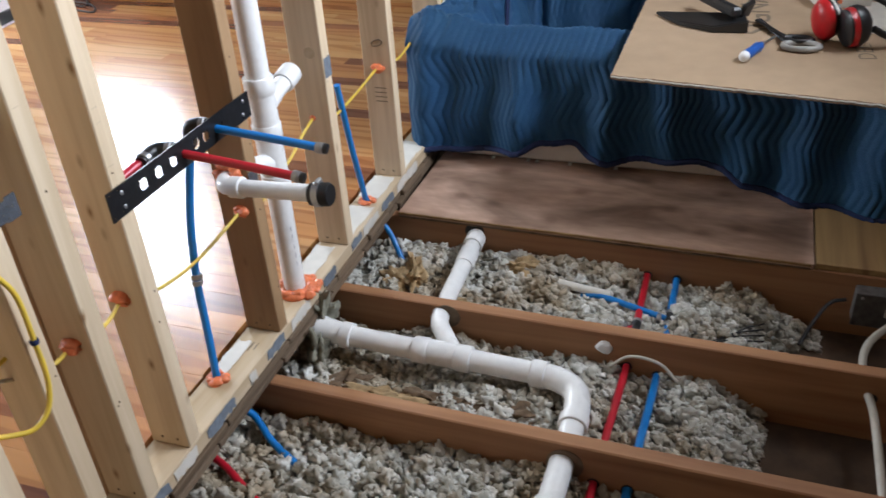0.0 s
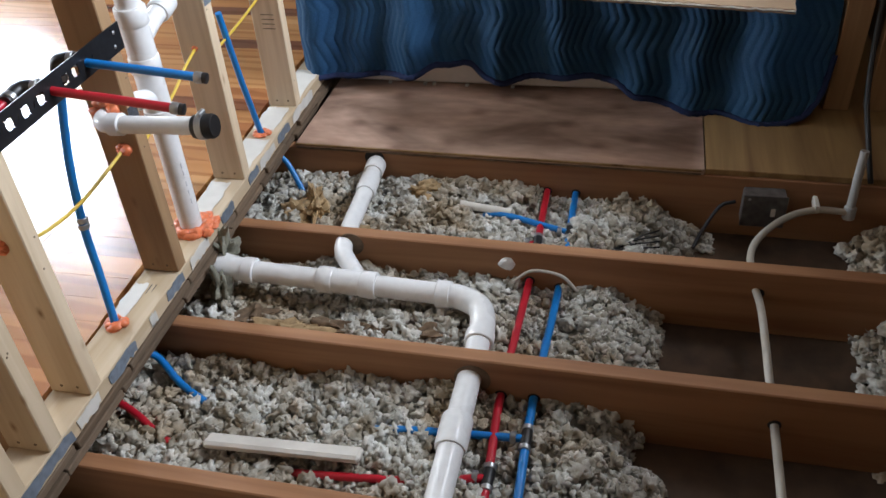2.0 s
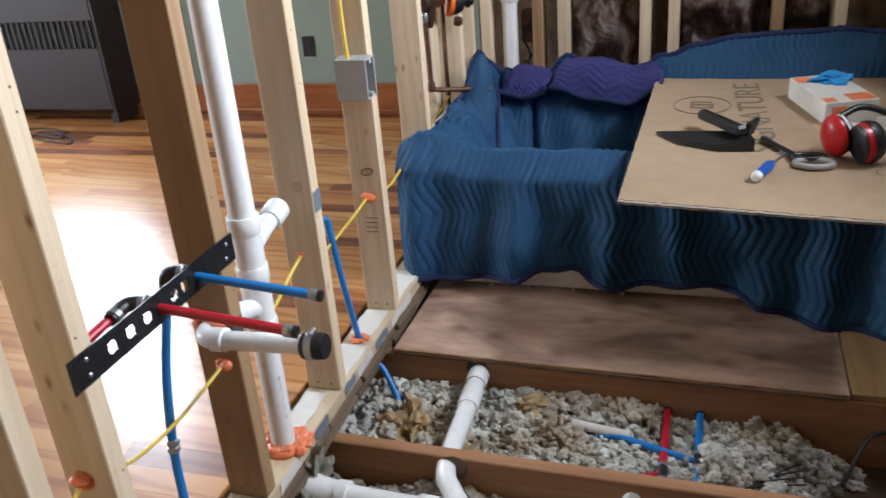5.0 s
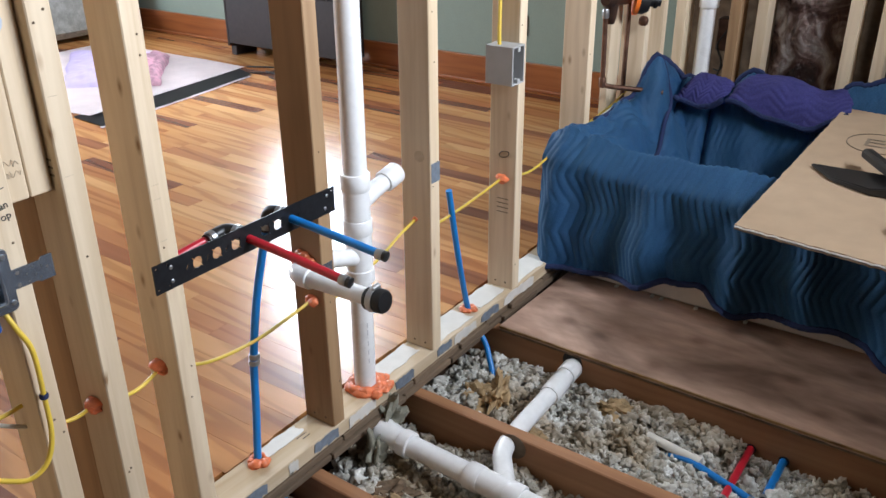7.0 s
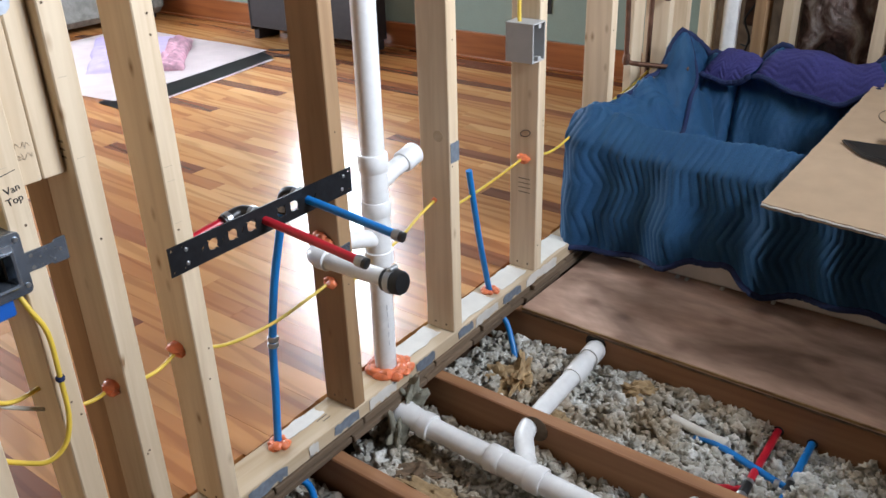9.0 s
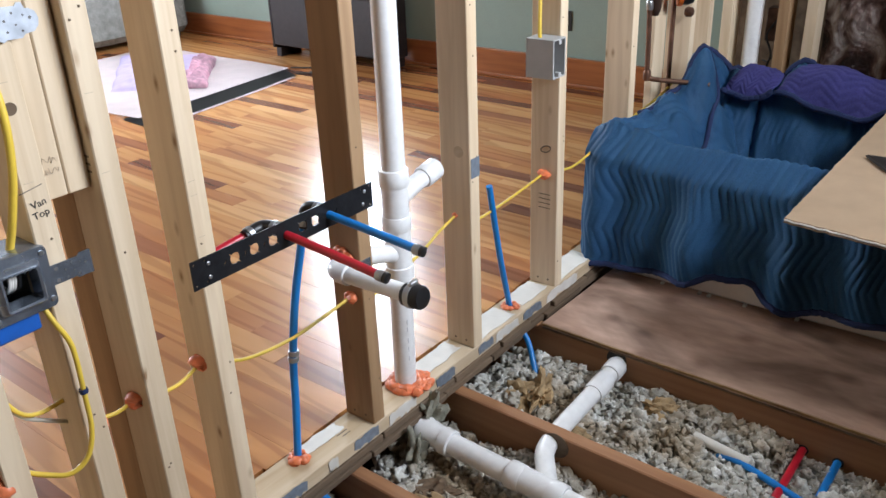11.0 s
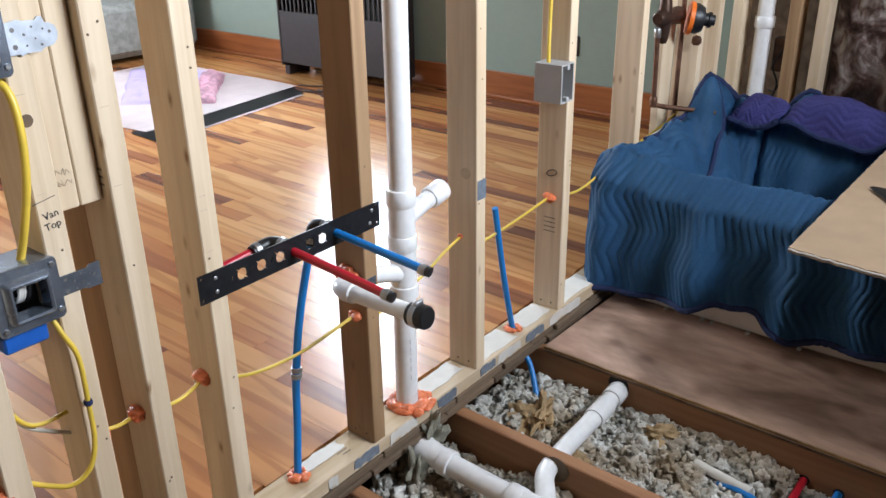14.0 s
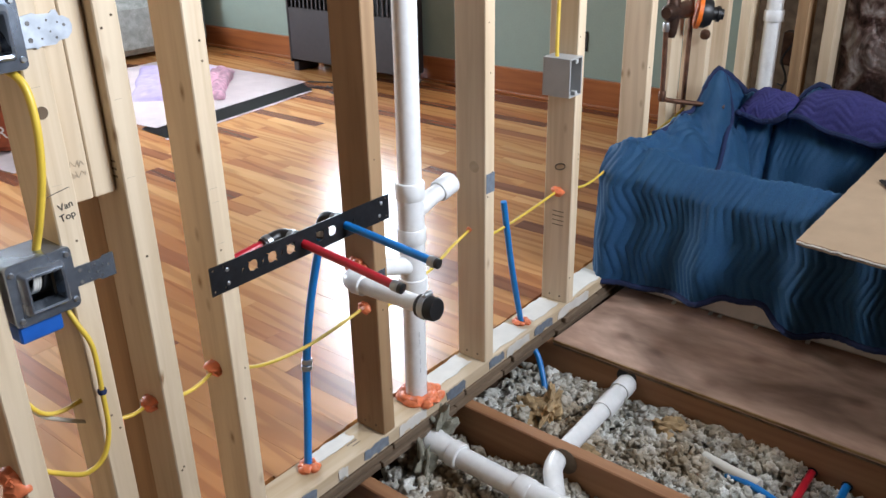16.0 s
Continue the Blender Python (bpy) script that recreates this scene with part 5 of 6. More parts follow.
vp = thing("vent_pipe", "white plastic vent pipe in the wall behind the tub", "pipe")
part("pipe", tube([(0.108, 3.575, 0.03), (0.118, 3.575, 2.4)], 0.030, 20), PVC, vp, smooth=True)
hub((0.112, 3.575, 0.76), (0.1125, 3.575, 0.80), 0.034, "coupling", vp)
tagged(part("blocking", box((-0.088, 3.12, 0.9), (-0.05, 3.25, 0.94), 0.002), STUD), "short pine block behind the valve", "blocking", kind="structure")
tagged(part("stud", box((-0.088, 3.10, PLATE_TOP), (-0.062, 3.19, 2.42), 0.002), STUD), "pale flat pine stud behind the valve", "stud", "wall studs", "structure")

# plastic-faced batts between the back studs


def batt(x0, x1, z0=0.4, z1=2.3, seed=0):
    def fn(u, v):
        x, z = x0 + (x1 - x0) * u, z0 + (z1 - z0) * v
        bulge = 0.05 * math.sin(math.pi * u) ** 0.6
        wr = 0.022 * noise.noise(Vector((x * 16, z * 9, seed))) + 0.016 * abs(noise.noise(Vector((x * 34, z * 26, seed + 4)))) - 0.012 * abs(noise.noise(Vector((x * 60 + z * 20, z * 50, seed + 9))))
        return Vector((x, 3.635 - bulge - wr * math.sin(math.pi * u), z))
    bm = sheet(steps(0, 1, 60), steps(0, 1, 220), fn)
    bmesh.ops.solidify(bm, geom=bm.faces[:], thickness=0.003)
    ob = thing("insulation_batt", "dark plastic-faced wool batt between bare studs", "insulation", "", "wall batts")
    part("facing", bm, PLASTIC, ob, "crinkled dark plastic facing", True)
    part("wool_core", box((x0 + 0.004, 3.664, z0 + 0.005), (x1 - 0.004, 3.715, z1 - 0.005), 0.008), LINT, ob, "brown wool core")
    return ob


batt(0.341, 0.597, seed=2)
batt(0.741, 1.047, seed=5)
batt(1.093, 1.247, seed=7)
tagged(part("wall_box", box((0.146, 3.60, 0.60), (0.198, 3.66, 0.72), 0.004), BRASS), "dark rusted fitting in the wall behind the tub", "fitting")
cable("wire", "thin black wires tangled in the wall cavity", [(0.165, 3.60, 0.50), (0.18, 3.59, 0.56), (0.155, 3.60, 0.62), (0.185, 3.60, 0.68)], INK, 0.004, "wire")
cable("wire", "thin black wires tangled in the wall cavity", [(0.15, 3.60, 0.53), (0.175, 3.59, 0.53), (0.19, 3.60, 0.56)], INK, 0.003, "wire")
cable("cable", "white cable end by the tub corner", [(-0.04, 2.93, 0.43), (-0.02, 2.97, 0.46), (0.0, 3.02, 0.48)], KNOTBOARD, 0.012)

# ---- things on the cardboard ----


def on_card(x, y, lift=0.0):
    return Matrix.Translation((x, y, 0.4745 + (y - 2.26) * 0.0455 + lift)) @ Matrix.Rotation(0.0455, 4, "X")


# black folding dust scoop
scoop = thing("dust_scoop", "black plastic scoop with a thick handle on cardboard", "scoop")
bm = bmesh.new()
top = [(-0.15, 0.075, 0.004), (-0.02, 0.055, 0.012), (0.10, 0.015, 0.03), (0.115, -0.055, 0.03), (0.02, -0.06, 0.012), (-0.08, -0.01, 0.006)]
lo = [bm.verts.new((x, y, 0.0)) for x, y, z in top]
up = [bm.verts.new((x, y, z + 0.006)) for x, y, z in top]
bm.faces.new(lo[::-1]), bm.faces.new(up)
for i in range(6):
    bm.faces.new((lo[i], lo[(i + 1) % 6], up[(i + 1) % 6], up[i]))
bmesh.ops.bevel(bm, geom=bm.edges[:], offset=0.003, segments=2, affect="EDGES")
part("pan", bm, BLACKP, scoop, smooth=True)
part("handle", box((-0.105, -0.016, 0.0), (0.10, 0.016, 0.028), 0.007, m=Matrix.Translation((0.03, 0.04, 0.035)) @ Matrix.Rotation(-1.02, 4, "Z") @ Matrix.Rotation(-0.05, 4, "Y")), BLACKP, scoop)
part("fin", box((-0.03, -0.008, 0.0), (0.03, 0.008, 0.055), 0.006, m=Matrix.Translation((0.095, 0.01, 0.02)) @ Matrix.Rotation(1.1, 4, "Z") @ Matrix.Rotation(0.35, 4, "X")), BLACKP, scoop)
scoop.matrix_world = on_card(0.855, 2.69)

driver = thing("screwdriver", "screwdriver with blue handle and white end cap", "screwdriver")
part("handle", profile((0.0, 0, 0.014), (0.0, 0.105, 0.013), [(0, 0.012), (0.1, 0.014), (0.45, 0.0125), (0.75, 0.014), (0.93, 0.009), (1, 0.006)], 14), BLUEBOX, driver, "blue handle", True)
part("end_cap", profile((0.0, -0.012, 0.014), (0.0, 0.006, 0.014), [(0, 0.006), (0.3, 0.0125), (1, 0.0145)], 14), PVC, driver, "white end cap", True)
part("shaft", profile((0.0, 0.10, 0.013), (0.0, 0.195, 0.008), [(0, 0.0032), (0.95, 0.0032), (1, 0.0015)], 10), CRIMP, driver, "steel shaft", True)
driver.matrix_world = on_card(0.966, 2.432) @ Matrix.Rotation(-0.42, 4, "Z")

sc = thing("scissors", "scissors with grey and black handles on cardboard", "scissors")
ring = [(0.045 * math.cos(a), 0.024 * math.sin(a), 0.010) for a in (2 * math.pi * i / 24 for i in range(25))]
part("handle", tube([(x + 0.022, y - 0.01, z) for x, y, z in ring], 0.0085, 10, caps=False), GREY_CABLE, sc, "grey handle", True)
part("handle", tube([(x * 0.85 + 0.012, y * 0.7 + 0.028, z + 0.004) for x, y, z in ring], 0.007, 10, caps=False), BLACKP, sc, "black handle", True)
part("blade", box((-0.008, 0, -0.0015), (0.008, 0.17, 0.0015), 0.001, m=Matrix.Translation((-0.02, 0.03, 0.010)) @ Matrix.Rotation(0.42, 4, "Z")), GALV, sc, "steel blade")
part("blade", box((-0.007, 0, -0.0015), (0.007, 0.16, 0.0015), 0.001, m=Matrix.Translation((-0.01, 0.03, 0.014)) @ Matrix.Rotation(0.55, 4, "Z")), BLACKP, sc, "dark blade")
sc.matrix_world = on_card(1.085, 2.545)

muff = thing("ear_defenders", "red and black ear defenders lying on cardboard", "ear defenders")
for k, (x, y, rz, mat) in enumerate(((-0.034, 0.022, 0.55, EARRED), (0.030, -0.014, 0.42, BLACKP))):
    m = Matrix.Translation((x, y, 0.052)) @ Matrix.Rotation(rz, 4, "Z") @ Matrix.Rotation(radians(82), 4, "Y")
    shell = profile((0, 0, -0.004), (0, 0, 0.036 if k else 0.022), [(0, 0.050), (0.25, 0.050), (0.6, 0.044), (0.85, 0.030), (1, 0.012)], 26)
    bmesh.ops.scale(shell, vec=(1.0, 0.82, 1.0), verts=shell.verts)
    if k == 0:
        bmesh.ops.scale(shell, vec=(1, 1, -1), verts=shell.verts)
    bmesh.ops.transform(shell, matrix=m, verts=shell.verts)
    cup = part("cup", shell, mat, muff, "red shell" if k == 0 else "black shell", True)
    for dz, r, mt, nm in (((0.004 if k == 0 else -0.012), 0.047, EARRED if k else BLACKP, "rim"), ((0.016 if k == 0 else -0.026), 0.044, BLACKP, "cushion"), ((0.010 if k == 0 else -0.018), 0.0465, KNOTBOARD if k == 0 else EARRED, "trim")):
        d = profile((0, 0, dz), (0, 0, dz + 0.011), [(0, r * 0.9), (0.3, r), (0.7, r), (1, r * 0.9)], 26)
        bmesh.ops.scale(d, vec=(1.0, 0.84, 1.0), verts=d.verts)
        bmesh.ops.transform(d, matrix=m, verts=d.verts)
        part(nm, d, mt, cup, smooth=True)
band = [Vector((-0.03, 0.045, 0.085)), Vector((0.02, 0.085, 0.10)), Vector((0.075, 0.10, 0.085)), Vector((0.125, 0.08, 0.06)), Vector((0.14, 0.03, 0.035)), Vector((0.11, -0.01, 0.03)), Vector((0.07, -0.02, 0.05))]
bm = tube(smooth_path(band, 6), 0.008, 10)
part("headband", bm, BLACKP, muff, "black padded headband", True)
muff.matrix_world = on_card(1.195, 2.58) @ Matrix.Diagonal((1.12, 1.12, 1.12, 1))

gbx = thing("glove_box", "white carton with orange print holding blue gloves", "carton")
m = on_card(1.195, 3.00) @ Matrix.Rotation(0.30, 4, "Z") @ Matrix.Diagonal((1.25, 1.1, 1.0, 1))
part("carton", box((-0.06, -0.12, 0.0005), (0.06, 0.12, 0.065), 0.002), KNOTBOARD, gbx, "white carton")
for a, b, c, d in ((-0.058, -0.03, -0.115, -0.08), (0.0, 0.055, -0.115, -0.06), (0.02, 0.055, 0.04, 0.10), (-0.055, -0.02, 0.06, 0.11)):
    part("print_patch", box((a, c, 0.0652), (b, d, 0.0656)), FOAM, gbx, "faded orange print")
part("print_patch", box((-0.045, -0.1208, 0.015), (-0.01, -0.1203, 0.05)), FOAM, gbx, "faded orange print")
gbx.matrix_world = m
glv = part("rubber_glove", lump((0, 0, 0), (0.05, 0.035, 0.016), 21, 1.0, 3), GLOVE, smooth=True)
glv.matrix_world = on_card(1.20, 3.06, 0.072)
tagged(glv, "crumpled bright blue rubber glove on the carton", "glove")
sht = tagged(part("paper_sheet", box((-0.10, -0.13, 0.0005), (0.10, 0.13, 0.0015)), KNOTBOARD), "white paper sheet under the ear defenders", "paper")
sht.matrix_world = on_card(1.325, 2.80) @ Matrix.Rotation(-0.1, 4, "Z")

# print on the board: two words and a round mark
words("SIGNATURE", "printed_word", on_card(0.985, 2.945, 0.0006) @ Matrix.Rotation(radians(93), 4, "Z"), 0.118, INK_GREY, card)
rg = part("print_mark", tube([(0.085 * math.cos(a), 0.085 * math.sin(a), 0.0006) for a in (2 * math.pi * i / 40 for i in range(41))], 0.0015, 6, caps=False), INK_GREY, card)
rg.matrix_world = on_card(0.83, 3.03)
for a, b in (((-0.03, -0.03), (0.03, -0.02)), ((-0.03, 0.0), (0.03, 0.01)), ((-0.03, 0.025), (0.03, 0.035)), ((-0.035, -0.03), (-0.025, 0.035)), ((0.025, -0.03), (0.035, 0.01))):
    ob = part("print_bar", box((*a, 0.0003), (*b, 0.0008)), INK_GREY, card)
    ob.matrix_world = on_card(0.83, 3.03)
words("DELIVER", "printed_word", on_card(1.262, 2.60, 0.0006) @ Matrix.Rotation(radians(94), 4, "Z"), 0.062, INK_GREY, card)

carton = thing("cardboard_carton", "dusty brown carton with a dark print panel at the tub foot", "carton")
part("body", box((1.395, 3.20, 0.475), (1.53, 3.40, 0.70), 0.003), DUSTCARD, carton)
part("label_panel", box((1.435, 3.1985, 0.53), (1.515, 3.1998, 0.63)), INK, carton, "dark printed panel")

# ---- front room ----
rad = thing("radiator_cabinet", "dark brown enamelled radiator cabinet under the window", "radiator")
x0, x1, y0, y1, z1 = -3.38, -2.36, 4.30, 4.53, 0.78
part("side", box((x0, y0, 0.10), (x0 + 0.02, y1, z1), 0.004), DARKMETAL, rad)
part("side", box((x1 - 0.02, y0, 0.10), (x1, y1, z1), 0.004), DARKMETAL, rad)
part("top", box((x0 - 0.005, y0 - 0.006, z1), (x1 + 0.005, y1, z1 + 0.02), 0.005), DARKMETAL, rad)
part("front_panel", box((x0 + 0.02, y0, 0.12), (x1 - 0.02, y0 + 0.015, 0.47), 0.004), DARKMETAL, rad)
part("frame", box((x0 + 0.02, y0, 0.62), (x1 - 0.02, y0 + 0.015, z1), 0.004), DARKMETAL, rad)
part("back", box((x0 + 0.02, y1 - 0.02, 0.10), (x1 - 0.02, y1, z1)), BLACKP, rad)
for i in range(24):
    x = x0 + 0.05 + i * 0.0395
    part("slat", box((x, y0 + 0.003, 0.47), (x + 0.014, y0 + 0.013, 0.62), 0.001), DARKMETAL, rad)
for x in (x0 + 0.01, x1 - 0.06):
    part("foot", box((x, y0 + 0.02, FLOOR_TOP), (x + 0.05, y1 - 0.02, 0.10), 0.004), DARKMETAL, rad)
outl = thing("wall_outlet", "dark wall outlet plate on the green wall", "outlet")
part("plate", box((-1.285, 4.594, 0.345), (-1.215, 4.5995, 0.455), 0.002), BLACKP, outl)
for z in (0.375, 0.415):
    part("socket", box((-1.265, 4.5915, z), (-1.235, 4.5942, z + 0.024), 0.003), DARKMETAL, outl)


def laid(name, label, pts, z, t, material, cat):
    """A thin sheet on the floor with a slightly wavy surface."""
    (ax, ay), (bx_, by), (cx, cy), (dx, dy) = pts

    def fn(u, v):
        x = (ax * (1 - u) + bx_ * u) * (1 - v) + (dx * (1 - u) + cx * u) * v
        y = (ay * (1 - u) + by * u) * (1 - v) + (dy * (1 - u) + cy * u) * v
        return Vector((x, y, z + 0.004 + 0.004 * noise.noise(Vector((x * 3, y * 3, z * 50)))))
    bm = sheet(steps(0, 1, 24), steps(0, 1, 24), fn)
    bmesh.ops.solidify(bm, geom=bm.faces[:], thickness=t)
    return tagged(part(name, bm, material, smooth=True), label, cat)


laid("black_underlay", "black rubber underlay strip on the wooden floor", [(-2.64, 2.78), (-2.80, 3.96), (-3.05, 4.06), (-2.92, 2.80)], 0.040, 0.003, BLACKP, "underlay")
laid("floor_paper", "pale pinkish protective paper laid on the floor", [(-2.83, 2.84), (-2.97, 4.06), (-4.4, 4.05), (-4.3, 2.70)], 0.049, 0.002, PAPER, "paper")
laid("floor_paper", "pale paper edge sticking out from the underlay", [(-2.615, 2.76), (-2.77, 3.93), (-2.80, 3.93), (-2.65, 2.77)], 0.0385, 0.001, PAPER, "paper")
def pillow(corners, height, seed, ridge=0.02):
    """A limp, wrinkled bag lying over four floor corners."""
    (ax, ay), (bx_, by), (cx, cy), (dx, dy) = corners

    def fn(u, v):
        x = (ax * (1 - u) + bx_ * u) * (1 - v) + (dx * (1 - u) + cx * u) * v
        y = (ay * (1 - u) + by * u) * (1 - v) + (dy * (1 - u) + cy * u) * v
        rise = (max(1 - (2 * u - 1) ** 4, 0) * max(1 - (2 * v - 1) ** 4, 0)) ** 0.5
        w = ridge * abs(noise.noise(Vector((x * 7, y * 7, seed)))) + ridge * 0.4 * noise.noise(Vector((x * 22, y * 22, seed)))
        return Vector((x + 0.02 * noise.noise(Vector((y * 6, seed, 1))), y + 0.02 * noise.noise(Vector((x * 6, seed, 2))), 0.0545 + height * rise + w * rise))
    bm = sheet(steps(0, 1, 50), steps(0, 1, 50), fn)
    bmesh.ops.solidify(bm, geom=bm.faces[:], thickness=0.002)
    return bm


laid("floor_paper", "pale paper under the rust red bag", [(-2.74, 2.02), (-2.95, 2.32), (-4.2, 2.52), (-4.0, 1.88)], 0.0385, 0.0015, PAPER, "paper")
sack = part("plastic_sack", pillow([(-3.46, 3.08), (-3.12, 3.40), (-3.72, 4.02), (-4.32, 3.72)], 0.035, 5), LILAC, smooth=True)
tagged(sack, "limp lilac plastic sack lying on the floor paper", "sack")
sk = part("net_bag", pillow([(-3.14, 3.34), (-3.03, 3.44), (-3.62, 4.0), (-3.74, 3.92)], 0.045, 8, 0.05), PINK, smooth=True)
tagged(sk, "crumpled pink net bag beside the lilac sack", "bag")
bag = thing("paper_bag", "rust red paper bag with white print standing on floor", "bag")
bm = box((-0.16, -0.09, 0.0), (0.16, 0.09, 0.40), 0.03)
part("bag_body", bm, REDPAPER, bag)
bag.matrix_world = Matrix.Translation((-3.22, 2.12, 0.0475)) @ Matrix.Rotation(0.9, 4, "Z")
for k, wd in enumerate(("WOOD", "BOIS", "MADERA")):
    words(wd, "printed_word", Matrix.Translation((0.02, -0.0915, 0.27 - 0.085 * k)) @ Matrix.Rotation(radians(90), 4, "X"), 0.085, PVC, bag)
sofa = thing("armchair", "grey woven fabric armchair in the front room", "armchair")
GREYWOVEN = plain("grey_woven_fabric", (0.30, 0.30, 0.28), 0.95, scale=160, spread=0.3, relief=0.8)
for nm, lo, hi in (("seat", (-5.3, 3.45, 0.075), (-4.60, 4.35, 0.46)), ("backrest", (-5.5, 3.4, 0.075), (-5.3, 4.4, 0.9)), ("arm", (-5.3, 3.25, 0.075), (-4.56, 3.45, 0.62)), ("arm", (-5.3, 4.35, 0.075), (-4.56, 4.52, 0.62))):
    part(nm, box(lo, hi, 0.05), GREYWOVEN, sofa)
for x in (-5.4, -4.7):
    for y in (3.3, 4.42):
        part("leg", box((x, y, FLOOR_TOP), (x + 0.05, y + 0.05, 0.10), 0.004), DARKMETAL, sofa)
for k, (x, y) in enumerate(((-2.75, 4.12), (-2.62, 4.02))):
    cable("loose_wire", "thin black cord lying loose on the floor", [(x - 0.25, y - 0.02, 0.043), (x - 0.05, y + 0.06, 0.044), (x + 0.12, y + 0.02, 0.043), (x + 0.22, y - 0.1, 0.043), (x + 0.10, y - 0.08, 0.044), (x - 0.05, y - 0.04, 0.043)], INK, 0.005, "wire")

# marks on the studs
random.seed(40)
for wd, zz in (("Van", 0.848), ("Top", 0.832)):
    w = words(wd, "pencil_words", Matrix.Translation((0.0004, 0.924, zz)) @ Matrix.Rotation(radians(90), 4, "Z") @ Matrix.Rotation(radians(90), 4, "X") @ Matrix.Rotation(0.15, 4, "Z"), 0.015, INK)
    w.parent = studs["H"]
    w.matrix_parent_inverse = studs["H"].matrix_world.inverted()
part("drawn_arrow", tube([(0.0004, -0.004, 0.868), (0.0004, 0.030, 0.874)], 0.0006, 5), INK, studs["H"])
for yy, zz, n in ((0.056, 0.880, 9), (0.058, 0.896, 6)):
    pts = [(-0.0214, yy + 0.013 * (i / n - 0.5) * 2 + random.uniform(-0.003, 0.003), zz + (0.006 if i % 2 else -0.006) * random.uniform(0.4, 1.0)) for i in range(n + 1)]
    part("scrawl", tube(smooth_path(pts, 4), 0.0005, 5), PENCIL, studs["H"], "illegible dark scrawl")
for k in range(3):
    bar = part("stamp_bar", box((-0.045, -0.0008, 0.86 + 0.012 * k), (-0.015, -0.0003, 0.8635 + 0.012 * k)), INK_GREY, studs["G"])
for key, zs in (("D", (0.70, 0.775, 0.80)), ("G", (0.86, 0.98)), ("H", (1.02, 0.88))):
    for z in zs:
        part("pencil_tick", box((0.0002, 0.006, z), (0.0005, 0.020, z + 0.0008)), PENCIL, studs[key])
for k in range(4):
    part("stamp_bar", box((-0.060, -0.0008, 0.325 + 0.014 * k), (-0.022, -0.0003, 0.3275 + 0.014 * k)), INK_GREY, studs["C"])
part("drawn_loop", tube([(-0.04 + 0.016 * math.cos(a), -0.0006, 0.505 + 0.010 * math.sin(a * 1.0 + 0.4)) for a in (2 * math.pi * i / 24 for i in range(25))], 0.0012, 6, caps=False), INK, studs["C"])
part("paint_patch", box((0.0004, 0.003, 0.555), (0.0014, 0.0375, 0.605)), GREYTAPE, studs["B"], "blue-grey paint patch")
# pale disc paints the light seen through this stud's hole
part("bored_hole", profile((-0.033, 0.0005, 0.62), (-0.033, -0.001, 0.62), [(0, 0.0145), (1, 0.0145)], 20), PLATE, studs["B"], "bored hole showing light")
part("knot_hole", profile((0.0005, 0.014, 0.985), (0.0012, 0.014, 0.985), [(0, 0.009), (1, 0.009)], 16), SUBFLOOR, studs["H"], "dark knot hole")
part("grey_plate", box((0.0008, -0.004, 0.445), (0.0028, 0.030, 0.50), 0.001), GALV, studs["A"], "steel nail plate")
for key in "DABCEHG":
    random.seed(ord(key))
    for k in range(5):
        y, z = random.uniform(0.008, 0.03), random.uniform(0.12, 1.1)
        part("nail_head", profile((0.0002, y, z), (0.001, y, z), [(0, 0.002), (1, 0.002)], 8), SUBFLOOR, studs[key])
    for x in (-0.06, -0.025):
        part("nail_head", profile((x, -0.0002, 0.095), (x, -0.001, 0.095), [(0, 0.003), (1, 0.003)], 8), SUBFLOOR, studs[key])
for k in range(3):
    part("pencil_words", box((-0.055 + 0.011 * k, 1.46 + 0.008 * k, PLATE_TOP + 0.0002), (-0.053 + 0.011 * k, 1.50, PLATE_TOP + 0.0005)), INK, sole)

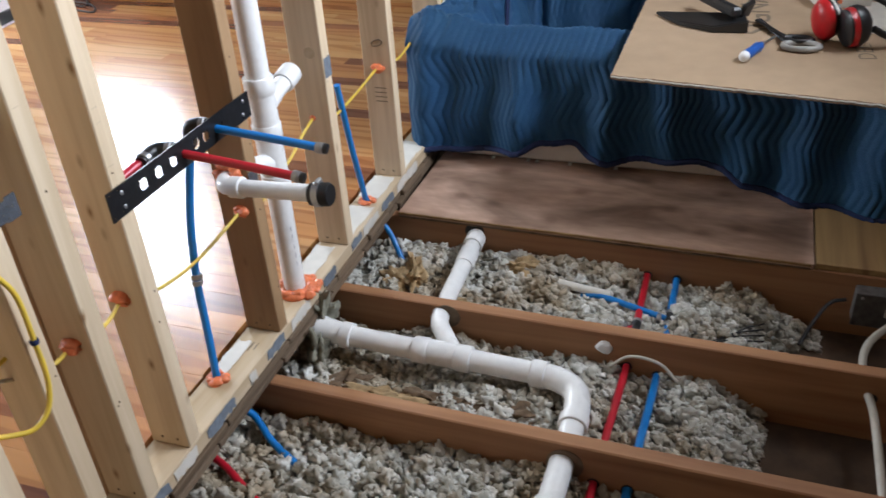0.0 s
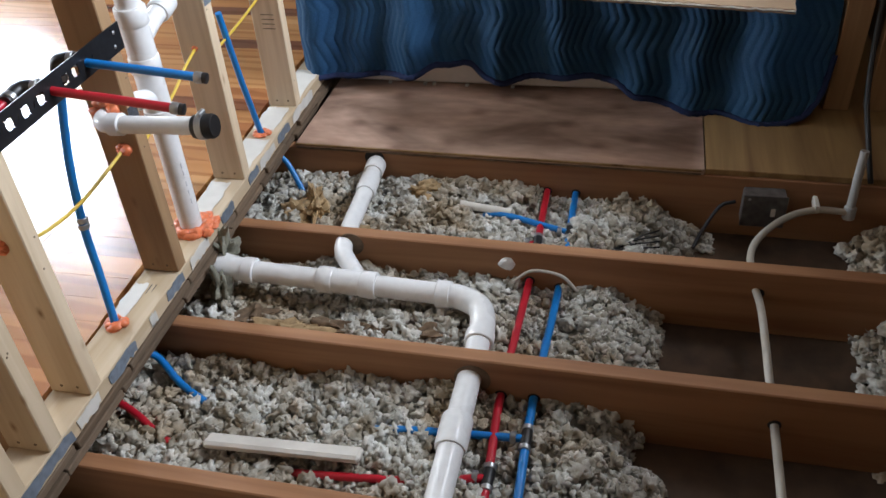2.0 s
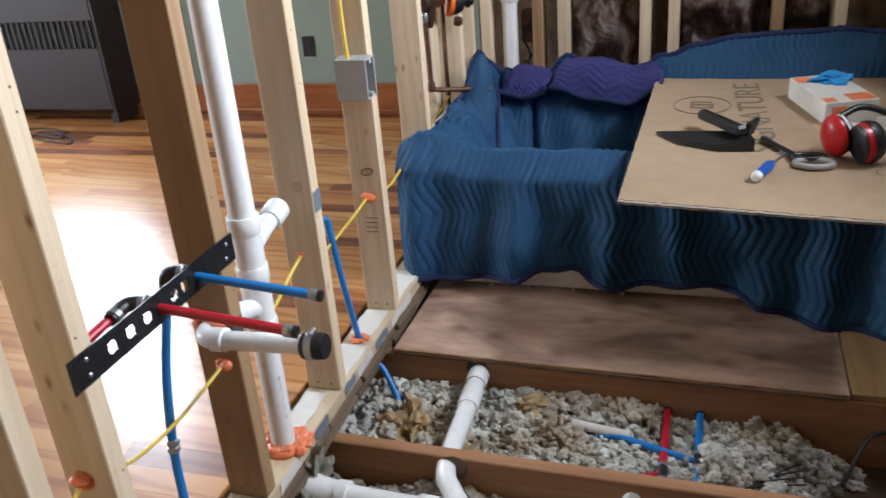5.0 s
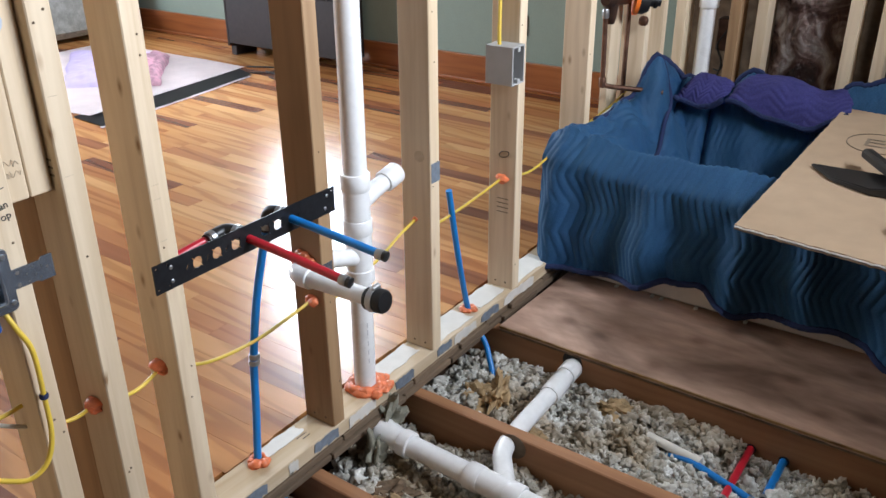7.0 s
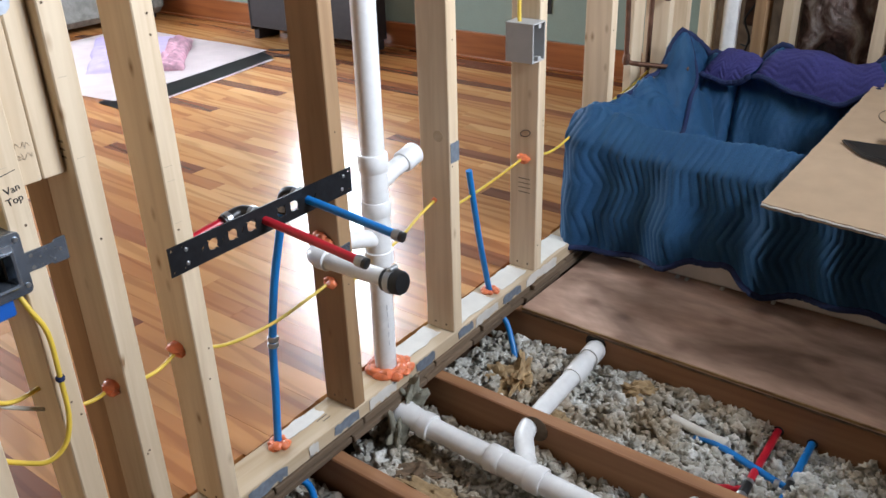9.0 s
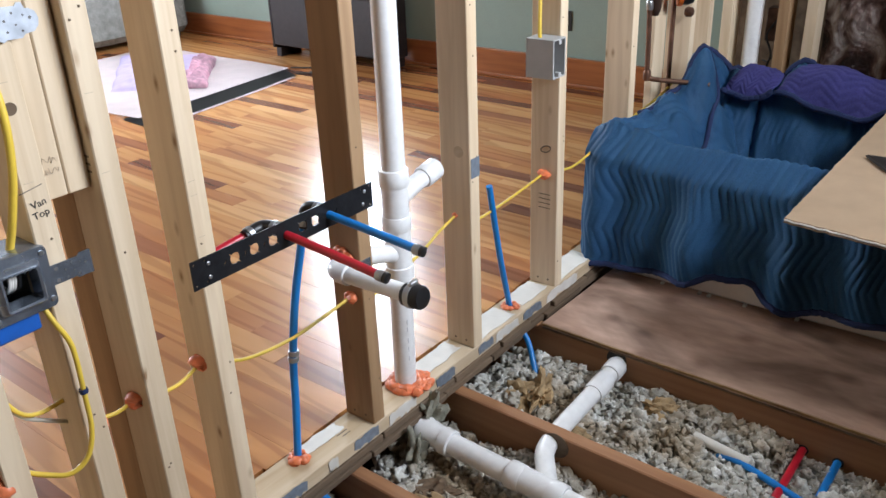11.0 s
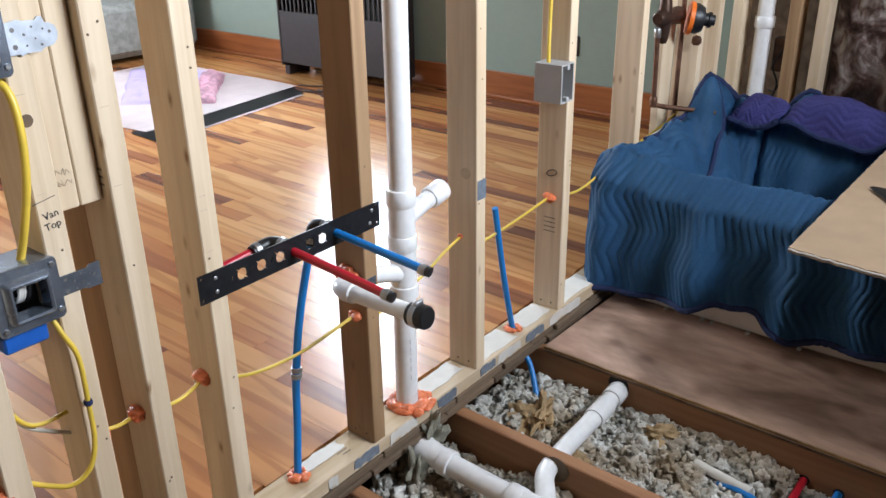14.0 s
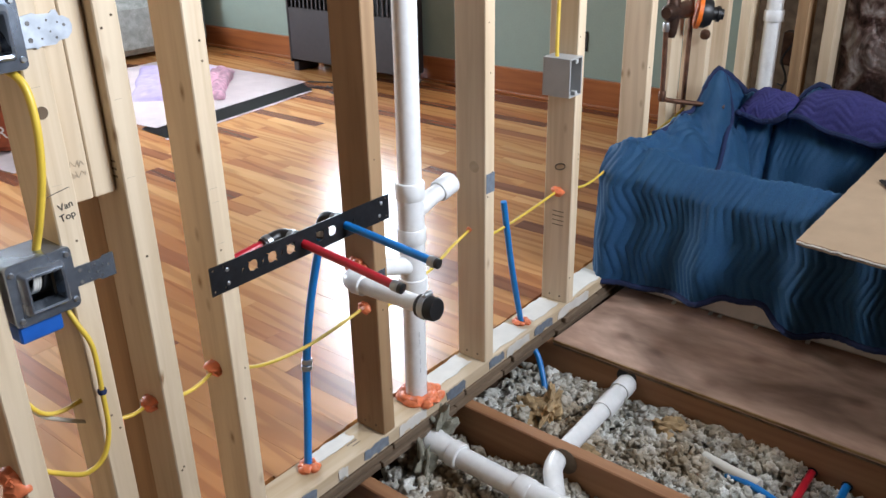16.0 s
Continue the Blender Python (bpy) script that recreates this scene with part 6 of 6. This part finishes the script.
# ragged pale patches on the plate's top between the studs
for y0, y1, x0, x1, mt in ((1.775, 1.93, -0.086, -0.030, KNOTBOARD), (1.99, 2.16, -0.086, -0.012, KNOTBOARD), (2.22, 2.355, -0.086, -0.020, KNOTBOARD), (2.42, 2.62, -0.086, -0.010, KNOTBOARD), (1.385, 1.50, -0.086, -0.050, KNOTBOARD)):
    bm = bmesh.new()
    random.seed(int(y0 * 100))
    ring = [(x0, y0), (x0, y1), (x1, y1), (x1, y0)]
    pts = []
    for (a, b), (c, d) in zip(ring, ring[1:] + ring[:1]):
        pts += [(a + (c - a) * i / 7 + random.uniform(-0.004, 0.004), b + (d - b) * i / 7 + random.uniform(-0.005, 0.005)) for i in range(7)]
    low, up = [bm.verts.new((x, y, PLATE_TOP + 0.0002)) for x, y in pts], [bm.verts.new((x, y, PLATE_TOP + 0.0014)) for x, y in pts]
    bm.faces.new(low[::-1]), bm.faces.new(up)
    for i in range(len(low)):
        q = (i + 1) % len(low)
        bm.faces.new((low[i], low[q], up[q], up[i]))
    part("paint_patch", bm, mt, sole, "flaking pale paint")

# ---- strip flooring ----
flo = thing("floor_2", "varnished strip floor of honey and red-brown boards", "floor", "structure")
random.seed(17)
W = 0.0765
near, rest = [], []
y = -1.2
while y < 4.55:
    x = -0.127 - random.uniform(0.0, 0.012)
    while x > -5.55:
        ln = random.choice((0.32, 0.45, 0.6, 0.75, 0.95, 1.2)) * random.uniform(0.85, 1.15)
        xa = max(x - ln, -5.58)
        (near if x > -2.3 and 0.75 < y < 3.75 else rest).append((xa, x, y))
        x = xa - 0.0006
    y += W


def plank_bm(bm, xa, xb, y, local=True):
    o = Vector(((xa + xb) / 2, y + W / 2, 0)) if local else Vector((0, 0, 0))
    return box(Vector((xa, y + 0.0001, 0.019)) - o, Vector((xb, y + W - 0.0001, FLOOR_TOP + random.uniform(-0.0002, 0.0002))) - o, 0.0002, bm=bm), o


while len(near) > 300:
    rest.append(near.pop(0))
for xa, xb, y in near:
    bm, o = plank_bm(bmesh.new(), xa, xb, y)
    pl = part("plank", bm, HARDWOOD, flo)
    pl.location = o
verts, faces = [], []
for xa, xb, y in rest:
    b = len(verts)
    for z in (0.019, FLOOR_TOP):
        verts += [(xa, y + 0.0003, z), (xb, y + 0.0003, z), (xb, y + W - 0.0003, z), (xa, y + W - 0.0003, z)]
    faces += [[b + i for i in f] for f in ((4, 5, 6, 7), (0, 1, 5, 4), (1, 2, 6, 5), (2, 3, 7, 6), (3, 0, 4, 7))]
me = bpy.data.meshes.new("planks")
me.from_pydata(verts, [], faces)
me.materials.append(HARDWOOD)
pk = new("planks", me)
pk.parent = flo
tagged(pk, kind="stuff")
